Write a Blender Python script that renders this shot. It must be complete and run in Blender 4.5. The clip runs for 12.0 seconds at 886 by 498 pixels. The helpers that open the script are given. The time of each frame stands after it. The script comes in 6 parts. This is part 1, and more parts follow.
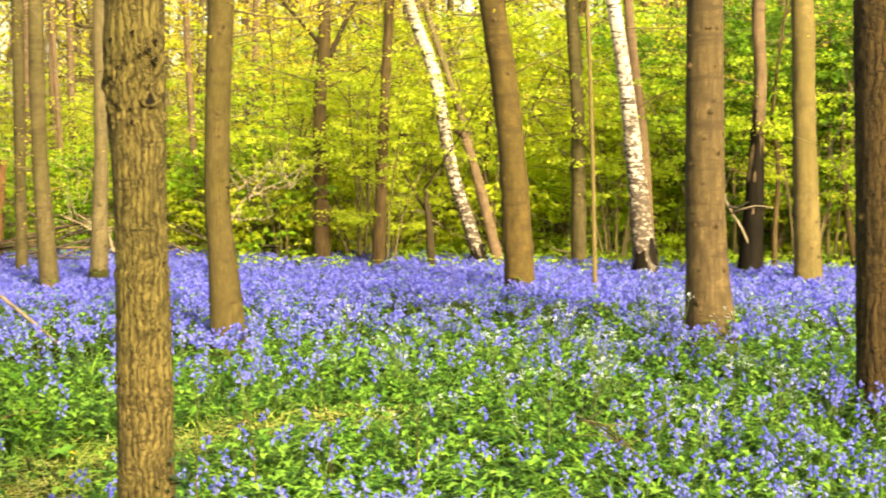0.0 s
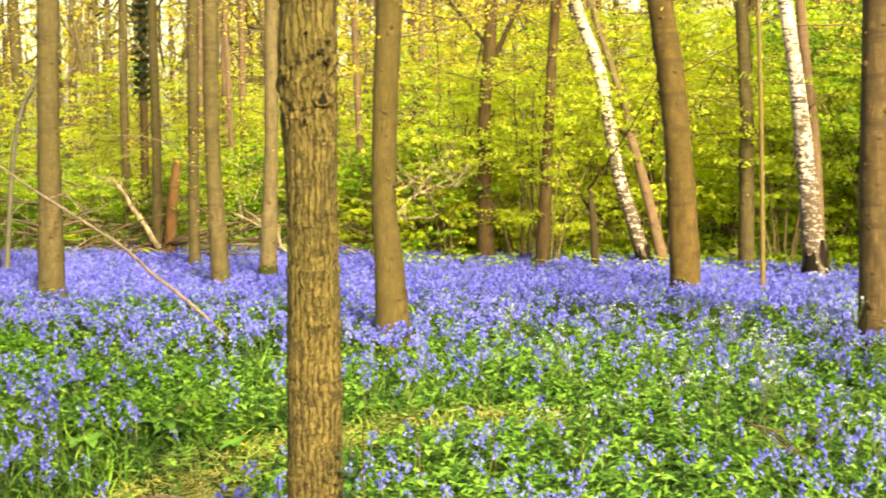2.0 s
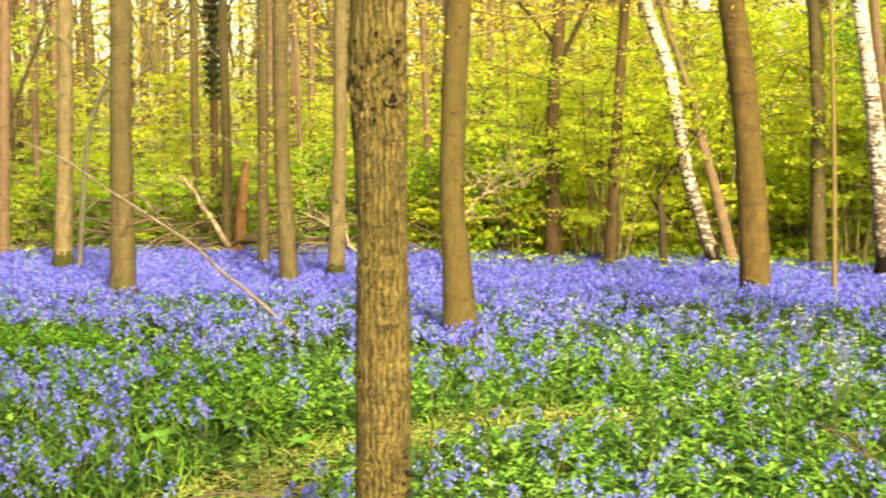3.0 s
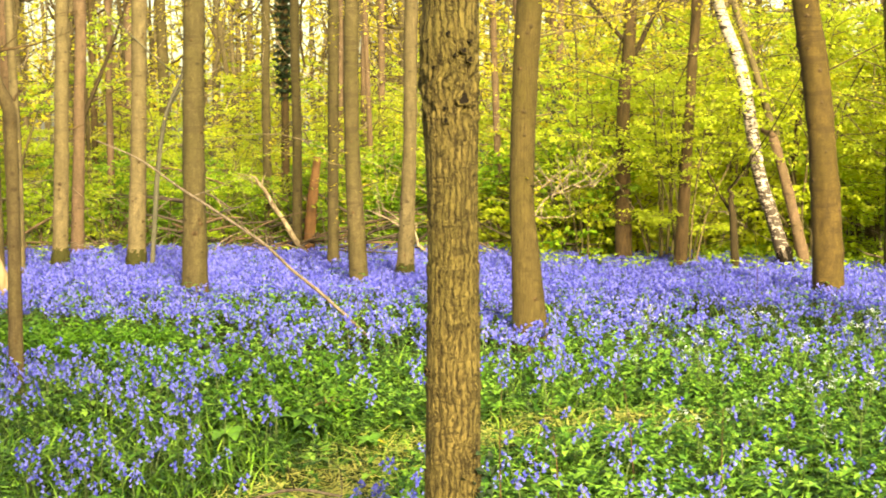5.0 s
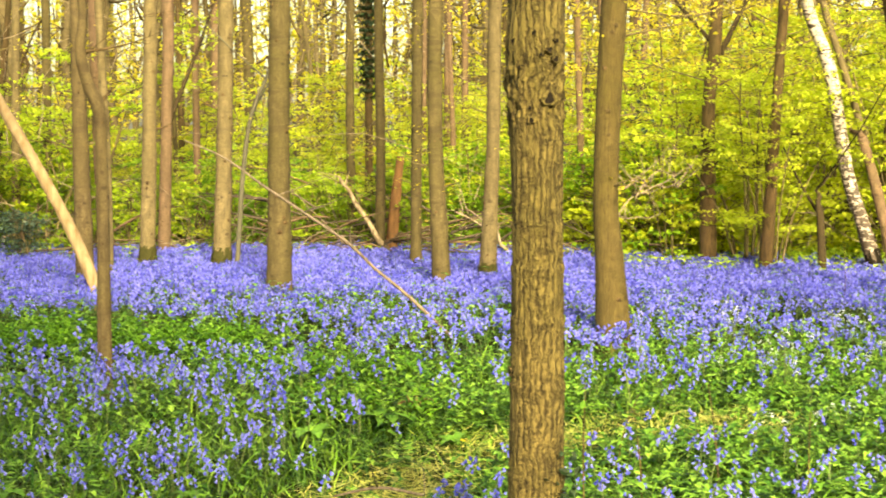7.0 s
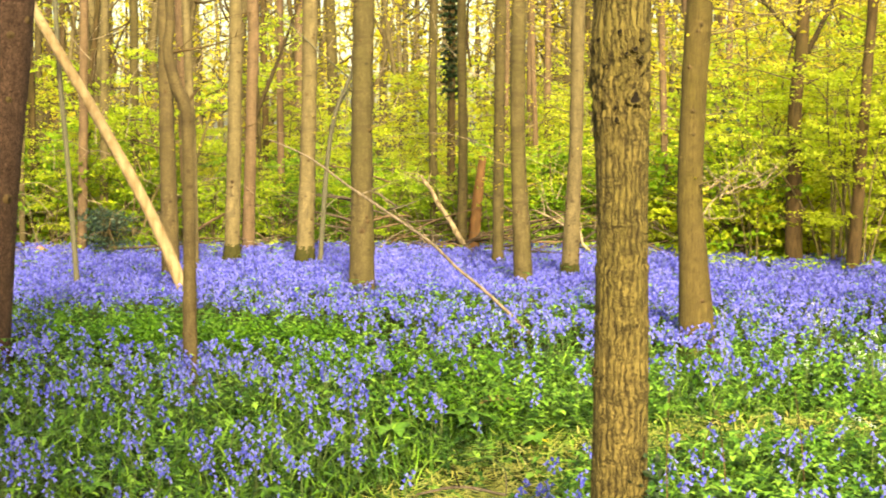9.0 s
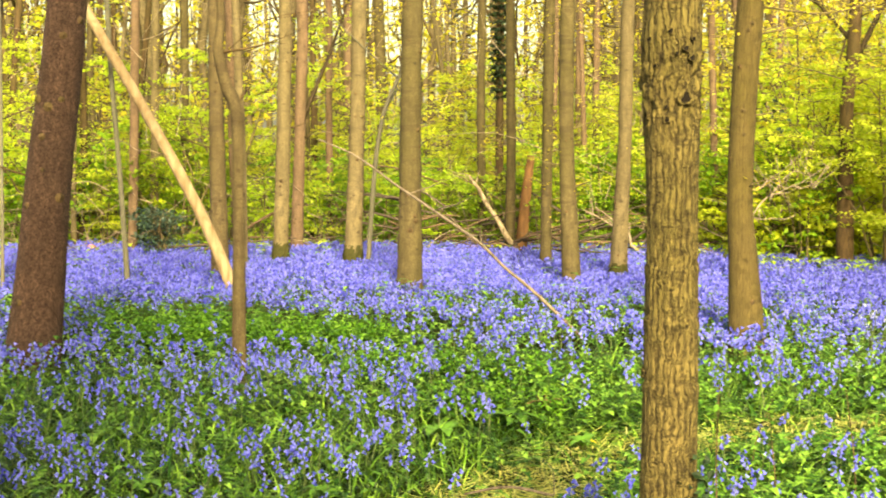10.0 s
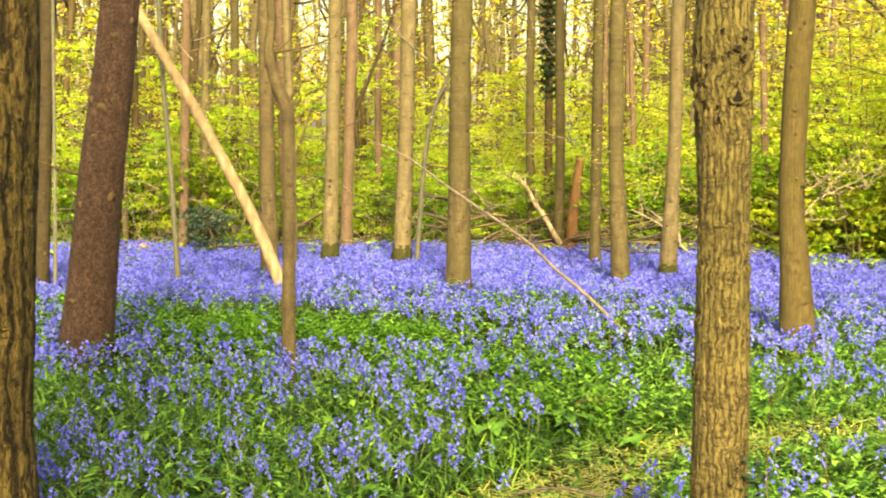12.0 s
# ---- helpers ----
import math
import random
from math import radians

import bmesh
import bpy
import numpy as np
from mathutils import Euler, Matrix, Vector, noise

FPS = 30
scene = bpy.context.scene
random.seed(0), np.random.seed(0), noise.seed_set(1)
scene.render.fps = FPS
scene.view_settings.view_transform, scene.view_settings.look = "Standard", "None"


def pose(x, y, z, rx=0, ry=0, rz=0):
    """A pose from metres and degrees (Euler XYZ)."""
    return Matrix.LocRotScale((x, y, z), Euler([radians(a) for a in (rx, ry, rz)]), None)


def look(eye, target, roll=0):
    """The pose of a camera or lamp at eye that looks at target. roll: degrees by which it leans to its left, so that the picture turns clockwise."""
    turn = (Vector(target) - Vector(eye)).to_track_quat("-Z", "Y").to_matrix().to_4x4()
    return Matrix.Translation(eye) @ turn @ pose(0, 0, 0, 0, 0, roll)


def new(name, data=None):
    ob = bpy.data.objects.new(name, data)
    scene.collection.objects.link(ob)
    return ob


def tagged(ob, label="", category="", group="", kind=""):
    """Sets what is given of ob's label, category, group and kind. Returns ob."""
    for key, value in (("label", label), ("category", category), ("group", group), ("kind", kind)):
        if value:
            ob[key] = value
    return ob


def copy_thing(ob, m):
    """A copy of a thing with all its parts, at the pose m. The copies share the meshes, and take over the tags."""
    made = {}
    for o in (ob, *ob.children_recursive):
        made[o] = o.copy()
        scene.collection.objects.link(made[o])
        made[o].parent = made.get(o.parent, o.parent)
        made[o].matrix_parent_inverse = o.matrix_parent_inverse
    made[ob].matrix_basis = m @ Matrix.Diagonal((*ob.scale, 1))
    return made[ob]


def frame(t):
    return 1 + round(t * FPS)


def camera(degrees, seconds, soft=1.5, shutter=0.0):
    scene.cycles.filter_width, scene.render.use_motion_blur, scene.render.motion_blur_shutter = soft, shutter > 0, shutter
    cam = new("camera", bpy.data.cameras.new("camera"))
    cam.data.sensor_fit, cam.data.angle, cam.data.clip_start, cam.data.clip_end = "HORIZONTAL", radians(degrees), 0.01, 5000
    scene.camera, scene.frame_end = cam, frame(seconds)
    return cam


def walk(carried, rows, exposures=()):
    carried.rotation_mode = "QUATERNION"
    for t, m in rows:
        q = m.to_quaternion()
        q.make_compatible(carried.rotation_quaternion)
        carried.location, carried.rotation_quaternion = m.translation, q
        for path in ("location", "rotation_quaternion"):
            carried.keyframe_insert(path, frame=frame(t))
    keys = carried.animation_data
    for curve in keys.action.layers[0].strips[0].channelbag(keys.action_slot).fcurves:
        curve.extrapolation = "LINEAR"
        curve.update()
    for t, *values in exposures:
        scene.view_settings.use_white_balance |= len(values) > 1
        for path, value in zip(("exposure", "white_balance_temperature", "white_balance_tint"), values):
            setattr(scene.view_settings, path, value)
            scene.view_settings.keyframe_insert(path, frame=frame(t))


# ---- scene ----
cam = camera(34.66, 12.0, soft=1.75, shutter=0.8)
EYE, ARM = 1.6, 0.159
# seconds, yaw, pitch, roll: a slow pan to the left, the camera held an arm's length from the axis
PAN = [
    (0.0, 0.000, -4.269, 0.258), (0.5, 1.650, -4.271, 0.277), (1.0, 3.566, -4.271, 0.244), (1.5, 5.369, -4.270, 0.166),
    (2.0, 6.556, -4.270, 0.178), (2.5, 8.152, -4.282, 0.162), (3.0, 9.261, -4.283, 0.121), (3.2, 10.06, -4.284, 0.112),
    (4.8, 11.58, -4.288, 0.033), (5.0, 12.036, -4.288, 0.023), (5.5, 12.331, -4.286, -0.014), (6.0, 13.249, -4.293, -0.021),
    (6.5, 14.010, -4.295, -0.029), (6.7, 14.60, -4.297, -0.034), (8.3, 16.96, -4.309, -0.079), (8.5, 17.290, -4.311, -0.084),
    (9.0, 18.633, -4.323, -0.126), (9.5, 19.306, -4.331, -0.090), (10.0, 20.555, -4.342, -0.178), (10.5, 20.957, -4.341, -0.155),
    (11.0, 21.158, -4.341, -0.147), (11.5, 21.597, -4.345, -0.174), (12.0, 22.504, -4.351, -0.175),
]
EXPOSURE = [(0.0, 2.29, 10150, 0), (5.5, 2.26, 10150, 0), (12.0, 2.31, 10150, 0)]
walk(cam, [(t, pose(-math.sin(radians(yaw)) * ARM, (math.cos(radians(yaw)) - 1) * ARM, EYE, 90 + pitch, roll, yaw))
           for t, yaw, pitch, roll in PAN], EXPOSURE)

# ---- light: bright hazy spring day ----
SUN_AZ, SUN_EL = 152.0, 29.0      # degrees clockwise from the first view (y axis), degrees up
world = bpy.data.worlds.new("sky")
scene.world = world
world.use_nodes = True
wn = world.node_tree
sky = wn.nodes.new("ShaderNodeTexSky")
sky.sky_type, sky.sun_disc = "NISHITA", False
sky.sun_elevation, sky.sun_rotation = radians(SUN_EL), radians(SUN_AZ)
sky.air_density, sky.dust_density, sky.ozone_density = 1.0, 3.5, 0.5
wn.nodes["Background"].inputs["Strength"].default_value = 0.10
wn.links.new(sky.outputs["Color"], wn.nodes["Background"].inputs["Color"])
sun = new("sun", bpy.data.lights.new("sun", "SUN"))
sun.data.energy, sun.data.angle, sun.data.color = 3.7, radians(10), (1.0, 0.91, 0.75)
sx, sy = math.sin(radians(SUN_AZ)), math.cos(radians(SUN_AZ))
sun.matrix_world = look((sx * 40, sy * 40, 40 * math.tan(radians(SUN_EL))), (0, 0, 0))


# ---- materials ----
def nodes_of(name):
    m = bpy.data.materials.new(name)
    m.use_nodes = True
    t = m.node_tree
    return m, t, t.nodes["Principled BSDF"], t.nodes["Material Output"]


def ramp(t, source, stops):
    r = t.nodes.new("ShaderNodeValToRGB")
    while len(r.color_ramp.elements) < len(stops):
        r.color_ramp.elements.new(0.5)
    for e, (at, c) in zip(r.color_ramp.elements, stops):
        e.position, e.color = at, (*c, 1)
    t.links.new(source, r.inputs[0])
    return r.outputs["Color"]


def noise_at(t, scale, stretch=(1, 1, 1), detail=5, rough=0.55, distortion=0.0):
    co = t.nodes.new("ShaderNodeTexCoord")
    mp = t.nodes.new("ShaderNodeMapping")
    mp.inputs["Scale"].default_value = stretch
    n = t.nodes.new("ShaderNodeTexNoise")
    n.inputs["Scale"].default_value, n.inputs["Detail"].default_value = scale, detail
    n.inputs["Roughness"].default_value, n.inputs["Distortion"].default_value = rough, distortion
    t.links.new(co.outputs["Object"], mp.inputs["Vector"])
    t.links.new(mp.outputs["Vector"], n.inputs["Vector"])
    return n.outputs["Fac"]


def mixed(t, fac, a, b, kind="MIX"):
    m = t.nodes.new("ShaderNodeMix")
    m.data_type, m.blend_type = "RGBA", kind
    for socket, value in ((m.inputs["Factor"], fac), (m.inputs["A"], a), (m.inputs["B"], b)):
        if isinstance(value, (int, float)):
            socket.default_value = value
        elif isinstance(value, tuple):
            socket.default_value = (*value, 1)
        else:
            t.links.new(value, socket)
    return m.outputs["Result"]


def calc(t, op, a, b=None, c=None):
    m = t.nodes.new("ShaderNodeMath")
    m.operation = op
    for socket, value in zip(m.inputs, (a, b, c)):
        if isinstance(value, (int, float)):
            socket.default_value = value
        elif value is not None:
            t.links.new(value, socket)
    return m.outputs[0]


def bump(t, bsdf, height, strength, distance):
    b = t.nodes.new("ShaderNodeBump")
    b.inputs["Strength"].default_value, b.inputs["Distance"].default_value = strength, distance
    t.links.new(height, b.inputs["Height"])
    t.links.new(b.outputs["Normal"], bsdf.inputs["Normal"])


def bark(name, light, dark, moss=(0.16, 0.17, 0.035), mossy=0.45, grain=26.0, stretch=0.16, depth=0.008, rings=0.35):
    """Furrowed bark: upright ridges, cross cracks, algae in large patches."""
    m, t, b, _ = nodes_of(name)
    ridges = noise_at(t, grain, (1, 1, stretch), 6, 0.6, 0.6)
    cross = noise_at(t, 5.0, (0.6, 0.6, 3.2), 4, 0.6, 0.4)
    patches = noise_at(t, 2.2, (1, 1, 0.6), 4)
    fine = noise_at(t, 140, (1, 1, 0.5), 3)
    col = ramp(t, ridges, [(0.34, dark), (0.46, tuple(0.55 * (a + c) for a, c in zip(light, dark))), (0.62, light)])
    col = mixed(t, ramp(t, patches, [(0.42, (0, 0, 0)), (0.66, (mossy,) * 3)]), col, moss)
    col = mixed(t, ramp(t, cross, [(0.62, (0, 0, 0)), (0.7, (rings,) * 3)]), col, dark)
    col = mixed(t, ramp(t, fine, [(0.3, (0.35,) * 3), (0.7, (0, 0, 0))]), col, tuple(0.6 * c for c in dark))
    t.links.new(col, b.inputs["Base Color"])
    b.inputs["Roughness"].default_value = 0.88
    b.inputs["Specular IOR Level"].default_value = 0.2
    both = t.nodes.new("ShaderNodeMath")
    both.operation = "MULTIPLY_ADD"
    both.inputs[1].default_value = 0.25
    t.links.new(fine, both.inputs[0])
    t.links.new(ridges, both.inputs[2])
    bump(t, b, both.outputs[0], 0.9, depth)
    return m


def near_middle(t, source, stops):
    """Grey steps by how far a noise lies from its middle: winding lines where it crosses."""
    off = t.nodes.new("ShaderNodeMath")
    off.operation = "SUBTRACT"
    off.inputs[1].default_value = 0.5
    t.links.new(source, off.inputs[0])
    size = t.nodes.new("ShaderNodeMath")
    size.operation = "ABSOLUTE"
    t.links.new(off.outputs[0], size.inputs[0])
    return ramp(t, size.outputs[0], [(at, (g,) * 3) for at, g in stops])


def ridged_bark(name, light, dark, moss, mossy, grain=46.0, stretch=0.11, depth=0.010, open_=0.03, cross_by=0.75):
    """Oak bark: long winding furrows that part upright fibrous ridges, short cross cracks, algae in patches."""
    m, t, b, _ = nodes_of(name)
    main = near_middle(t, noise_at(t, grain, (1, 1, stretch), 3, 0.55, 0.5), [(0.0, 0.0), (open_, 0.25), (open_ * 2.2, 0.72), (open_ * 4.5, 1.0)])
    small = near_middle(t, noise_at(t, grain * 2.3, (1, 1, stretch * 1.5), 3, 0.55, 0.4), [(0.0, 0.30), (open_ * 1.2, 0.70), (open_ * 4, 1.0)])
    crack = near_middle(t, noise_at(t, grain * 0.30, (1.1, 1.1, 2.6), 4, 0.6, 0.5), [(0.0, 0.15), (0.014, 0.6), (0.035, 1.0)])
    here = noise_at(t, grain * 0.25, (1, 1, 1.3), 3)
    crack = mixed(t, ramp(t, here, [(0.44, (1 - cross_by,) * 3), (0.60, (1, 1, 1))]), crack, (1.0, 1.0, 1.0))
    height = mixed(t, 1.0, mixed(t, 0.8, main, small, "MULTIPLY"), crack, "MULTIPLY")
    fibre = noise_at(t, grain * 3.0, (1, 1, stretch * 1.6), 5, 0.68, 0.3)
    tone = noise_at(t, grain * 0.42, (1, 1, 0.35), 4, 0.6)
    patches = noise_at(t, 3.5, (1, 1, 0.5), 5, 0.6)
    face = ramp(t, tone, [(0.32, tuple(0.62 * c for c in light)), (0.66, tuple(1.18 * c for c in light))])
    face = mixed(t, ramp(t, patches, [(0.40, (0, 0, 0)), (0.62, (mossy,) * 3)]), face, moss)
    face = mixed(t, ramp(t, fibre, [(0.36, (0.7,) * 3), (0.56, (0, 0, 0))]), face, tuple(1.7 * c for c in dark))
    face = mixed(t, ramp(t, fibre, [(0.60, (0, 0, 0)), (0.72, (0.6,) * 3)]), face, tuple(1.5 * c for c in light))
    t.links.new(mixed(t, height, dark, face), b.inputs["Base Color"])
    b.inputs["Roughness"].default_value = 0.9
    b.inputs["Specular IOR Level"].default_value = 0.2
    top = t.nodes.new("ShaderNodeMath")
    top.operation = "MULTIPLY_ADD"
    top.inputs[1].default_value = 0.35
    t.links.new(fibre, top.inputs[0])
    t.links.new(height, top.inputs[2])
    bump(t, b, top.outputs[0], 1.0, depth)
    return m


def furrowed_bark(name, light, dark, moss, mossy, ridges=20, wander=2.6, depth=0.012, wide=1.0, long=1.0, cracks=0.42, size=1.0):
    """Oak bark: a known number of upright ridges round the stem, winding, merging and broken by short cross cracks."""
    m, t, b, _ = nodes_of(name)
    co = t.nodes.new("ShaderNodeTexCoord")
    xyz = t.nodes.new("ShaderNodeSeparateXYZ")
    t.links.new(co.outputs["Object"], xyz.inputs[0])
    turn = calc(t, "MULTIPLY", calc(t, "ARCTAN2", xyz.outputs["Y"], xyz.outputs["X"]), ridges / (2 * math.pi))
    bend = calc(t, "SUBTRACT", noise_at(t, 8.0 / size, (1, 1, 0.75 * long), 2, 0.5, 0.4), 0.5)
    kink = calc(t, "SUBTRACT", noise_at(t, 38.0 / size, (1, 1, 0.55 * long), 4, 0.68), 0.5)
    u = calc(t, "MULTIPLY_ADD", kink, 1.7, calc(t, "MULTIPLY_ADD", bend, wander * 2, turn))
    far = calc(t, "PINGPONG", u, 0.5)
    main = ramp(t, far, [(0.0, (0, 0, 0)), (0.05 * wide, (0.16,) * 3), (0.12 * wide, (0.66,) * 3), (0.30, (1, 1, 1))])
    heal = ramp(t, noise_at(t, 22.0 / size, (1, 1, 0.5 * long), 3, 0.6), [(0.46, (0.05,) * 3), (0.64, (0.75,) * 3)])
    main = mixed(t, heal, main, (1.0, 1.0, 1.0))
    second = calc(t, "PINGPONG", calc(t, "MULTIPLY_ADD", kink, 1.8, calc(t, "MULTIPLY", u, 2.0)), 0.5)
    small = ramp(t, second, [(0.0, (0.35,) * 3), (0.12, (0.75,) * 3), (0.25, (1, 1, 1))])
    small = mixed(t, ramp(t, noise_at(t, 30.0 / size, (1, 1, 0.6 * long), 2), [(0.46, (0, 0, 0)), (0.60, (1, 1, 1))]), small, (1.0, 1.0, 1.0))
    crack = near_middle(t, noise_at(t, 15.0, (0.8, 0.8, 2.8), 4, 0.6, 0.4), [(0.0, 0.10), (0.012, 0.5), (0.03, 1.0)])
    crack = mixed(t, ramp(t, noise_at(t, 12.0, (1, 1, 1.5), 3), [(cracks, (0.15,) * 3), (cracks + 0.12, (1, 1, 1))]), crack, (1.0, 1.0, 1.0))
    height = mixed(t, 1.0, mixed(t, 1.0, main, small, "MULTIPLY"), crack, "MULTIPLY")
    fibre = noise_at(t, 110.0, (1, 1, 0.22), 4, 0.65, 0.3)
    tone = noise_at(t, 26.0, (1, 1, 0.4), 4, 0.6)
    patches = noise_at(t, 3.5, (1, 1, 0.5), 5, 0.6)
    face = ramp(t, tone, [(0.32, tuple(0.72 * c for c in light)), (0.66, tuple(1.18 * c for c in light))])
    face = mixed(t, ramp(t, patches, [(0.40, (0, 0, 0)), (0.62, (mossy,) * 3)]), face, moss)
    face = mixed(t, ramp(t, fibre, [(0.34, (0.75,) * 3), (0.54, (0, 0, 0))]), face, tuple(2.0 * c for c in dark))
    face = mixed(t, ramp(t, fibre, [(0.58, (0, 0, 0)), (0.72, (0.45,) * 3)]), face, tuple(1.6 * c for c in light))
    # furrows: darker inner bark, with the shade of their depth painted in too
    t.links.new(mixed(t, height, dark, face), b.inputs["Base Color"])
    b.inputs["Roughness"].default_value = 0.9
    b.inputs["Specular IOR Level"].default_value = 0.2
    bump(t, b, calc(t, "MULTIPLY_ADD", fibre, 0.25, height), 1.0, depth)
    return m


def smooth_bark(name, light, dark, moss, mossy=0.4, rings=0.45, dots=0.8, lines=0.65):
    """Young smooth bark: mottled, with faint rings of old whorls and small dark scars."""
    m, t, b, _ = nodes_of(name)
    mottle = noise_at(t, 15.0, (1, 1, 0.5), 7, 0.74)
    big = noise_at(t, 3.0, (1, 1, 0.5), 4)
    band = noise_at(t, 7.0, (0.35, 0.35, 2.2), 5, 0.65, 0.3)
    fine = noise_at(t, 130, (1, 1, 0.6), 3, 0.6)
    streaks = noise_at(t, 42.0, (1, 1, 0.10), 4, 0.6, 0.4)
    blotch = noise_at(t, 8.0, (1, 1, 0.7), 4, 0.65, 0.3)
    col = ramp(t, mottle, [(0.36, tuple(0.40 * a + 0.5 * c for a, c in zip(light, dark))), (0.60, tuple(1.12 * a for a in light))])
    col = mixed(t, ramp(t, streaks, [(0.34, (lines,) * 3), (0.37 + 0.2 * lines, (0, 0, 0))]), col, tuple(0.25 * a + 0.6 * c for a, c in zip(light, dark)))
    col = mixed(t, ramp(t, blotch, [(0.56, (0, 0, 0)), (0.66, (0.55,) * 3)]), col, tuple(1.45 * a for a in light))
    col = mixed(t, ramp(t, big, [(0.40, (0, 0, 0)), (0.62, (mossy,) * 3)]), col, moss)
    col = mixed(t, ramp(t, band, [(0.54, (0, 0, 0)), (0.62, (rings,) * 3)]), col, tuple(0.3 * a + 0.7 * c for a, c in zip(light, dark)))
    co = t.nodes.new("ShaderNodeTexCoord")
    mp = t.nodes.new("ShaderNodeMapping")
    mp.inputs["Scale"].default_value = (1, 1, 1.5)
    t.links.new(co.outputs["Object"], mp.inputs["Vector"])
    v = t.nodes.new("ShaderNodeTexVoronoi")
    v.inputs["Scale"].default_value = 6.5
    t.links.new(mp.outputs["Vector"], v.inputs["Vector"])
    wob = t.nodes.new("ShaderNodeMath")
    wob.operation = "MULTIPLY_ADD"
    wob.inputs[1].default_value = 0.14
    t.links.new(mottle, wob.inputs[0])
    t.links.new(v.outputs["Distance"], wob.inputs[2])
    col = mixed(t, ramp(t, wob.outputs[0], [(0.16, (dots * 0.8,) * 3), (0.25, (0, 0, 0))]), col, tuple(0.7 * c for c in dark))
    col = mixed(t, ramp(t, fine, [(0.32, (0.5,) * 3), (0.6, (0, 0, 0))]), col, dark)
    t.links.new(col, b.inputs["Base Color"])
    b.inputs["Roughness"].default_value = 0.85
    b.inputs["Specular IOR Level"].default_value = 0.2
    both = t.nodes.new("ShaderNodeMath")
    both.operation = "MULTIPLY_ADD"
    both.inputs[1].default_value = 0.4
    t.links.new(fine, both.inputs[0])
    t.links.new(mottle, both.inputs[2])
    bump(t, b, both.outputs[0], 0.9, 0.01)
    return m


def birch_bark(name):
    m, t, b, _ = nodes_of(name)
    bands = noise_at(t, 15.0, (0.6, 0.6, 2.3), 2, 0.5, 0.3)
    flakes = noise_at(t, 22.0, (0.8, 0.8, 1.3), 5, 0.7, 0.5)
    tone = noise_at(t, 3.0, (1, 1, 0.5), 3)
    white = ramp(t, tone, [(0.35, (0.20, 0.16, 0.135)), (0.55, (0.36, 0.32, 0.29))])
    col = mixed(t, ramp(t, bands, [(0.575, (0, 0, 0)), (0.60, (1, 1, 1))]), white, (0.022, 0.016, 0.011))
    # the old rough bark at the foot of the stem
    co = t.nodes.new("ShaderNodeTexCoord")
    xyz = t.nodes.new("ShaderNodeSeparateXYZ")
    t.links.new(co.outputs["Object"], xyz.inputs[0])
    low = t.nodes.new("ShaderNodeMapRange")
    low.inputs["From Min"].default_value, low.inputs["From Max"].default_value = 0.2, 3.2
    low.inputs["To Min"].default_value, low.inputs["To Max"].default_value = 0.19, 0.02
    t.links.new(xyz.outputs["Z"], low.inputs["Value"])
    add = t.nodes.new("ShaderNodeMath")
    t.links.new(flakes, add.inputs[0])
    t.links.new(low.outputs[0], add.inputs[1])
    col = mixed(t, ramp(t, add.outputs[0], [(0.59, (0, 0, 0)), (0.64, (1, 1, 1))]), col, (0.034, 0.022, 0.014))
    t.links.new(col, b.inputs["Base Color"])
    b.inputs["Roughness"].default_value = 0.7
    bump(t, b, flakes, 0.6, 0.012)
    return m


def leaf_mat(name, colours, through_light=0.45, rough=0.5, vary=0.0, sprays=0.0):
    """Thin leaves that let light through; every leaf takes its own tone, or shares it with its spray."""
    m, t, b, out = nodes_of(name)
    g = t.nodes.new("ShaderNodeNewGeometry")
    n = len(colours)
    tone = g.outputs["Random Per Island"]
    if sprays:
        shared = calc(t, "MULTIPLY_ADD", calc(t, "SUBTRACT", noise_at(t, 3.2, (1, 1, 2.2), 3, 0.55), 0.5), 3.2, 0.5)
        tone = calc(t, "ADD", calc(t, "MULTIPLY", tone, 1 - sprays), calc(t, "MULTIPLY", shared, sprays))
    col = ramp(t, tone, [(i / max(1, n - 1), c) for i, c in enumerate(colours)])
    veins = noise_at(t, 60, (1, 1, 1), 3)
    col = mixed(t, 0.35, col, ramp(t, veins, [(0.3, (0.35, 0.35, 0.35)), (0.7, (1, 1, 1))]), "MULTIPLY")
    if vary:
        info = t.nodes.new("ShaderNodeObjectInfo")
        tint = ramp(t, info.outputs["Random"], [(0.0, (1 - vary, 1 - vary * 0.55, 1 - vary)), (0.35, (1, 1, 1)), (0.65, (0.8, 1.0, 0.9)), (1.0, (1.0, 0.88, 0.7))])
        col = mixed(t, 1.0, col, tint, "MULTIPLY")
    t.links.new(col, b.inputs["Base Color"])
    b.inputs["Roughness"].default_value = rough
    b.inputs["Specular IOR Level"].default_value = 0.16
    tr = t.nodes.new("ShaderNodeBsdfTranslucent")
    mix = t.nodes.new("ShaderNodeMixShader")
    mix.inputs[0].default_value = through_light
    t.links.new(col, tr.inputs["Color"])
    t.links.new(b.outputs[0], mix.inputs[1])
    t.links.new(tr.outputs[0], mix.inputs[2])
    t.links.new(mix.outputs[0], out.inputs["Surface"])
    return m


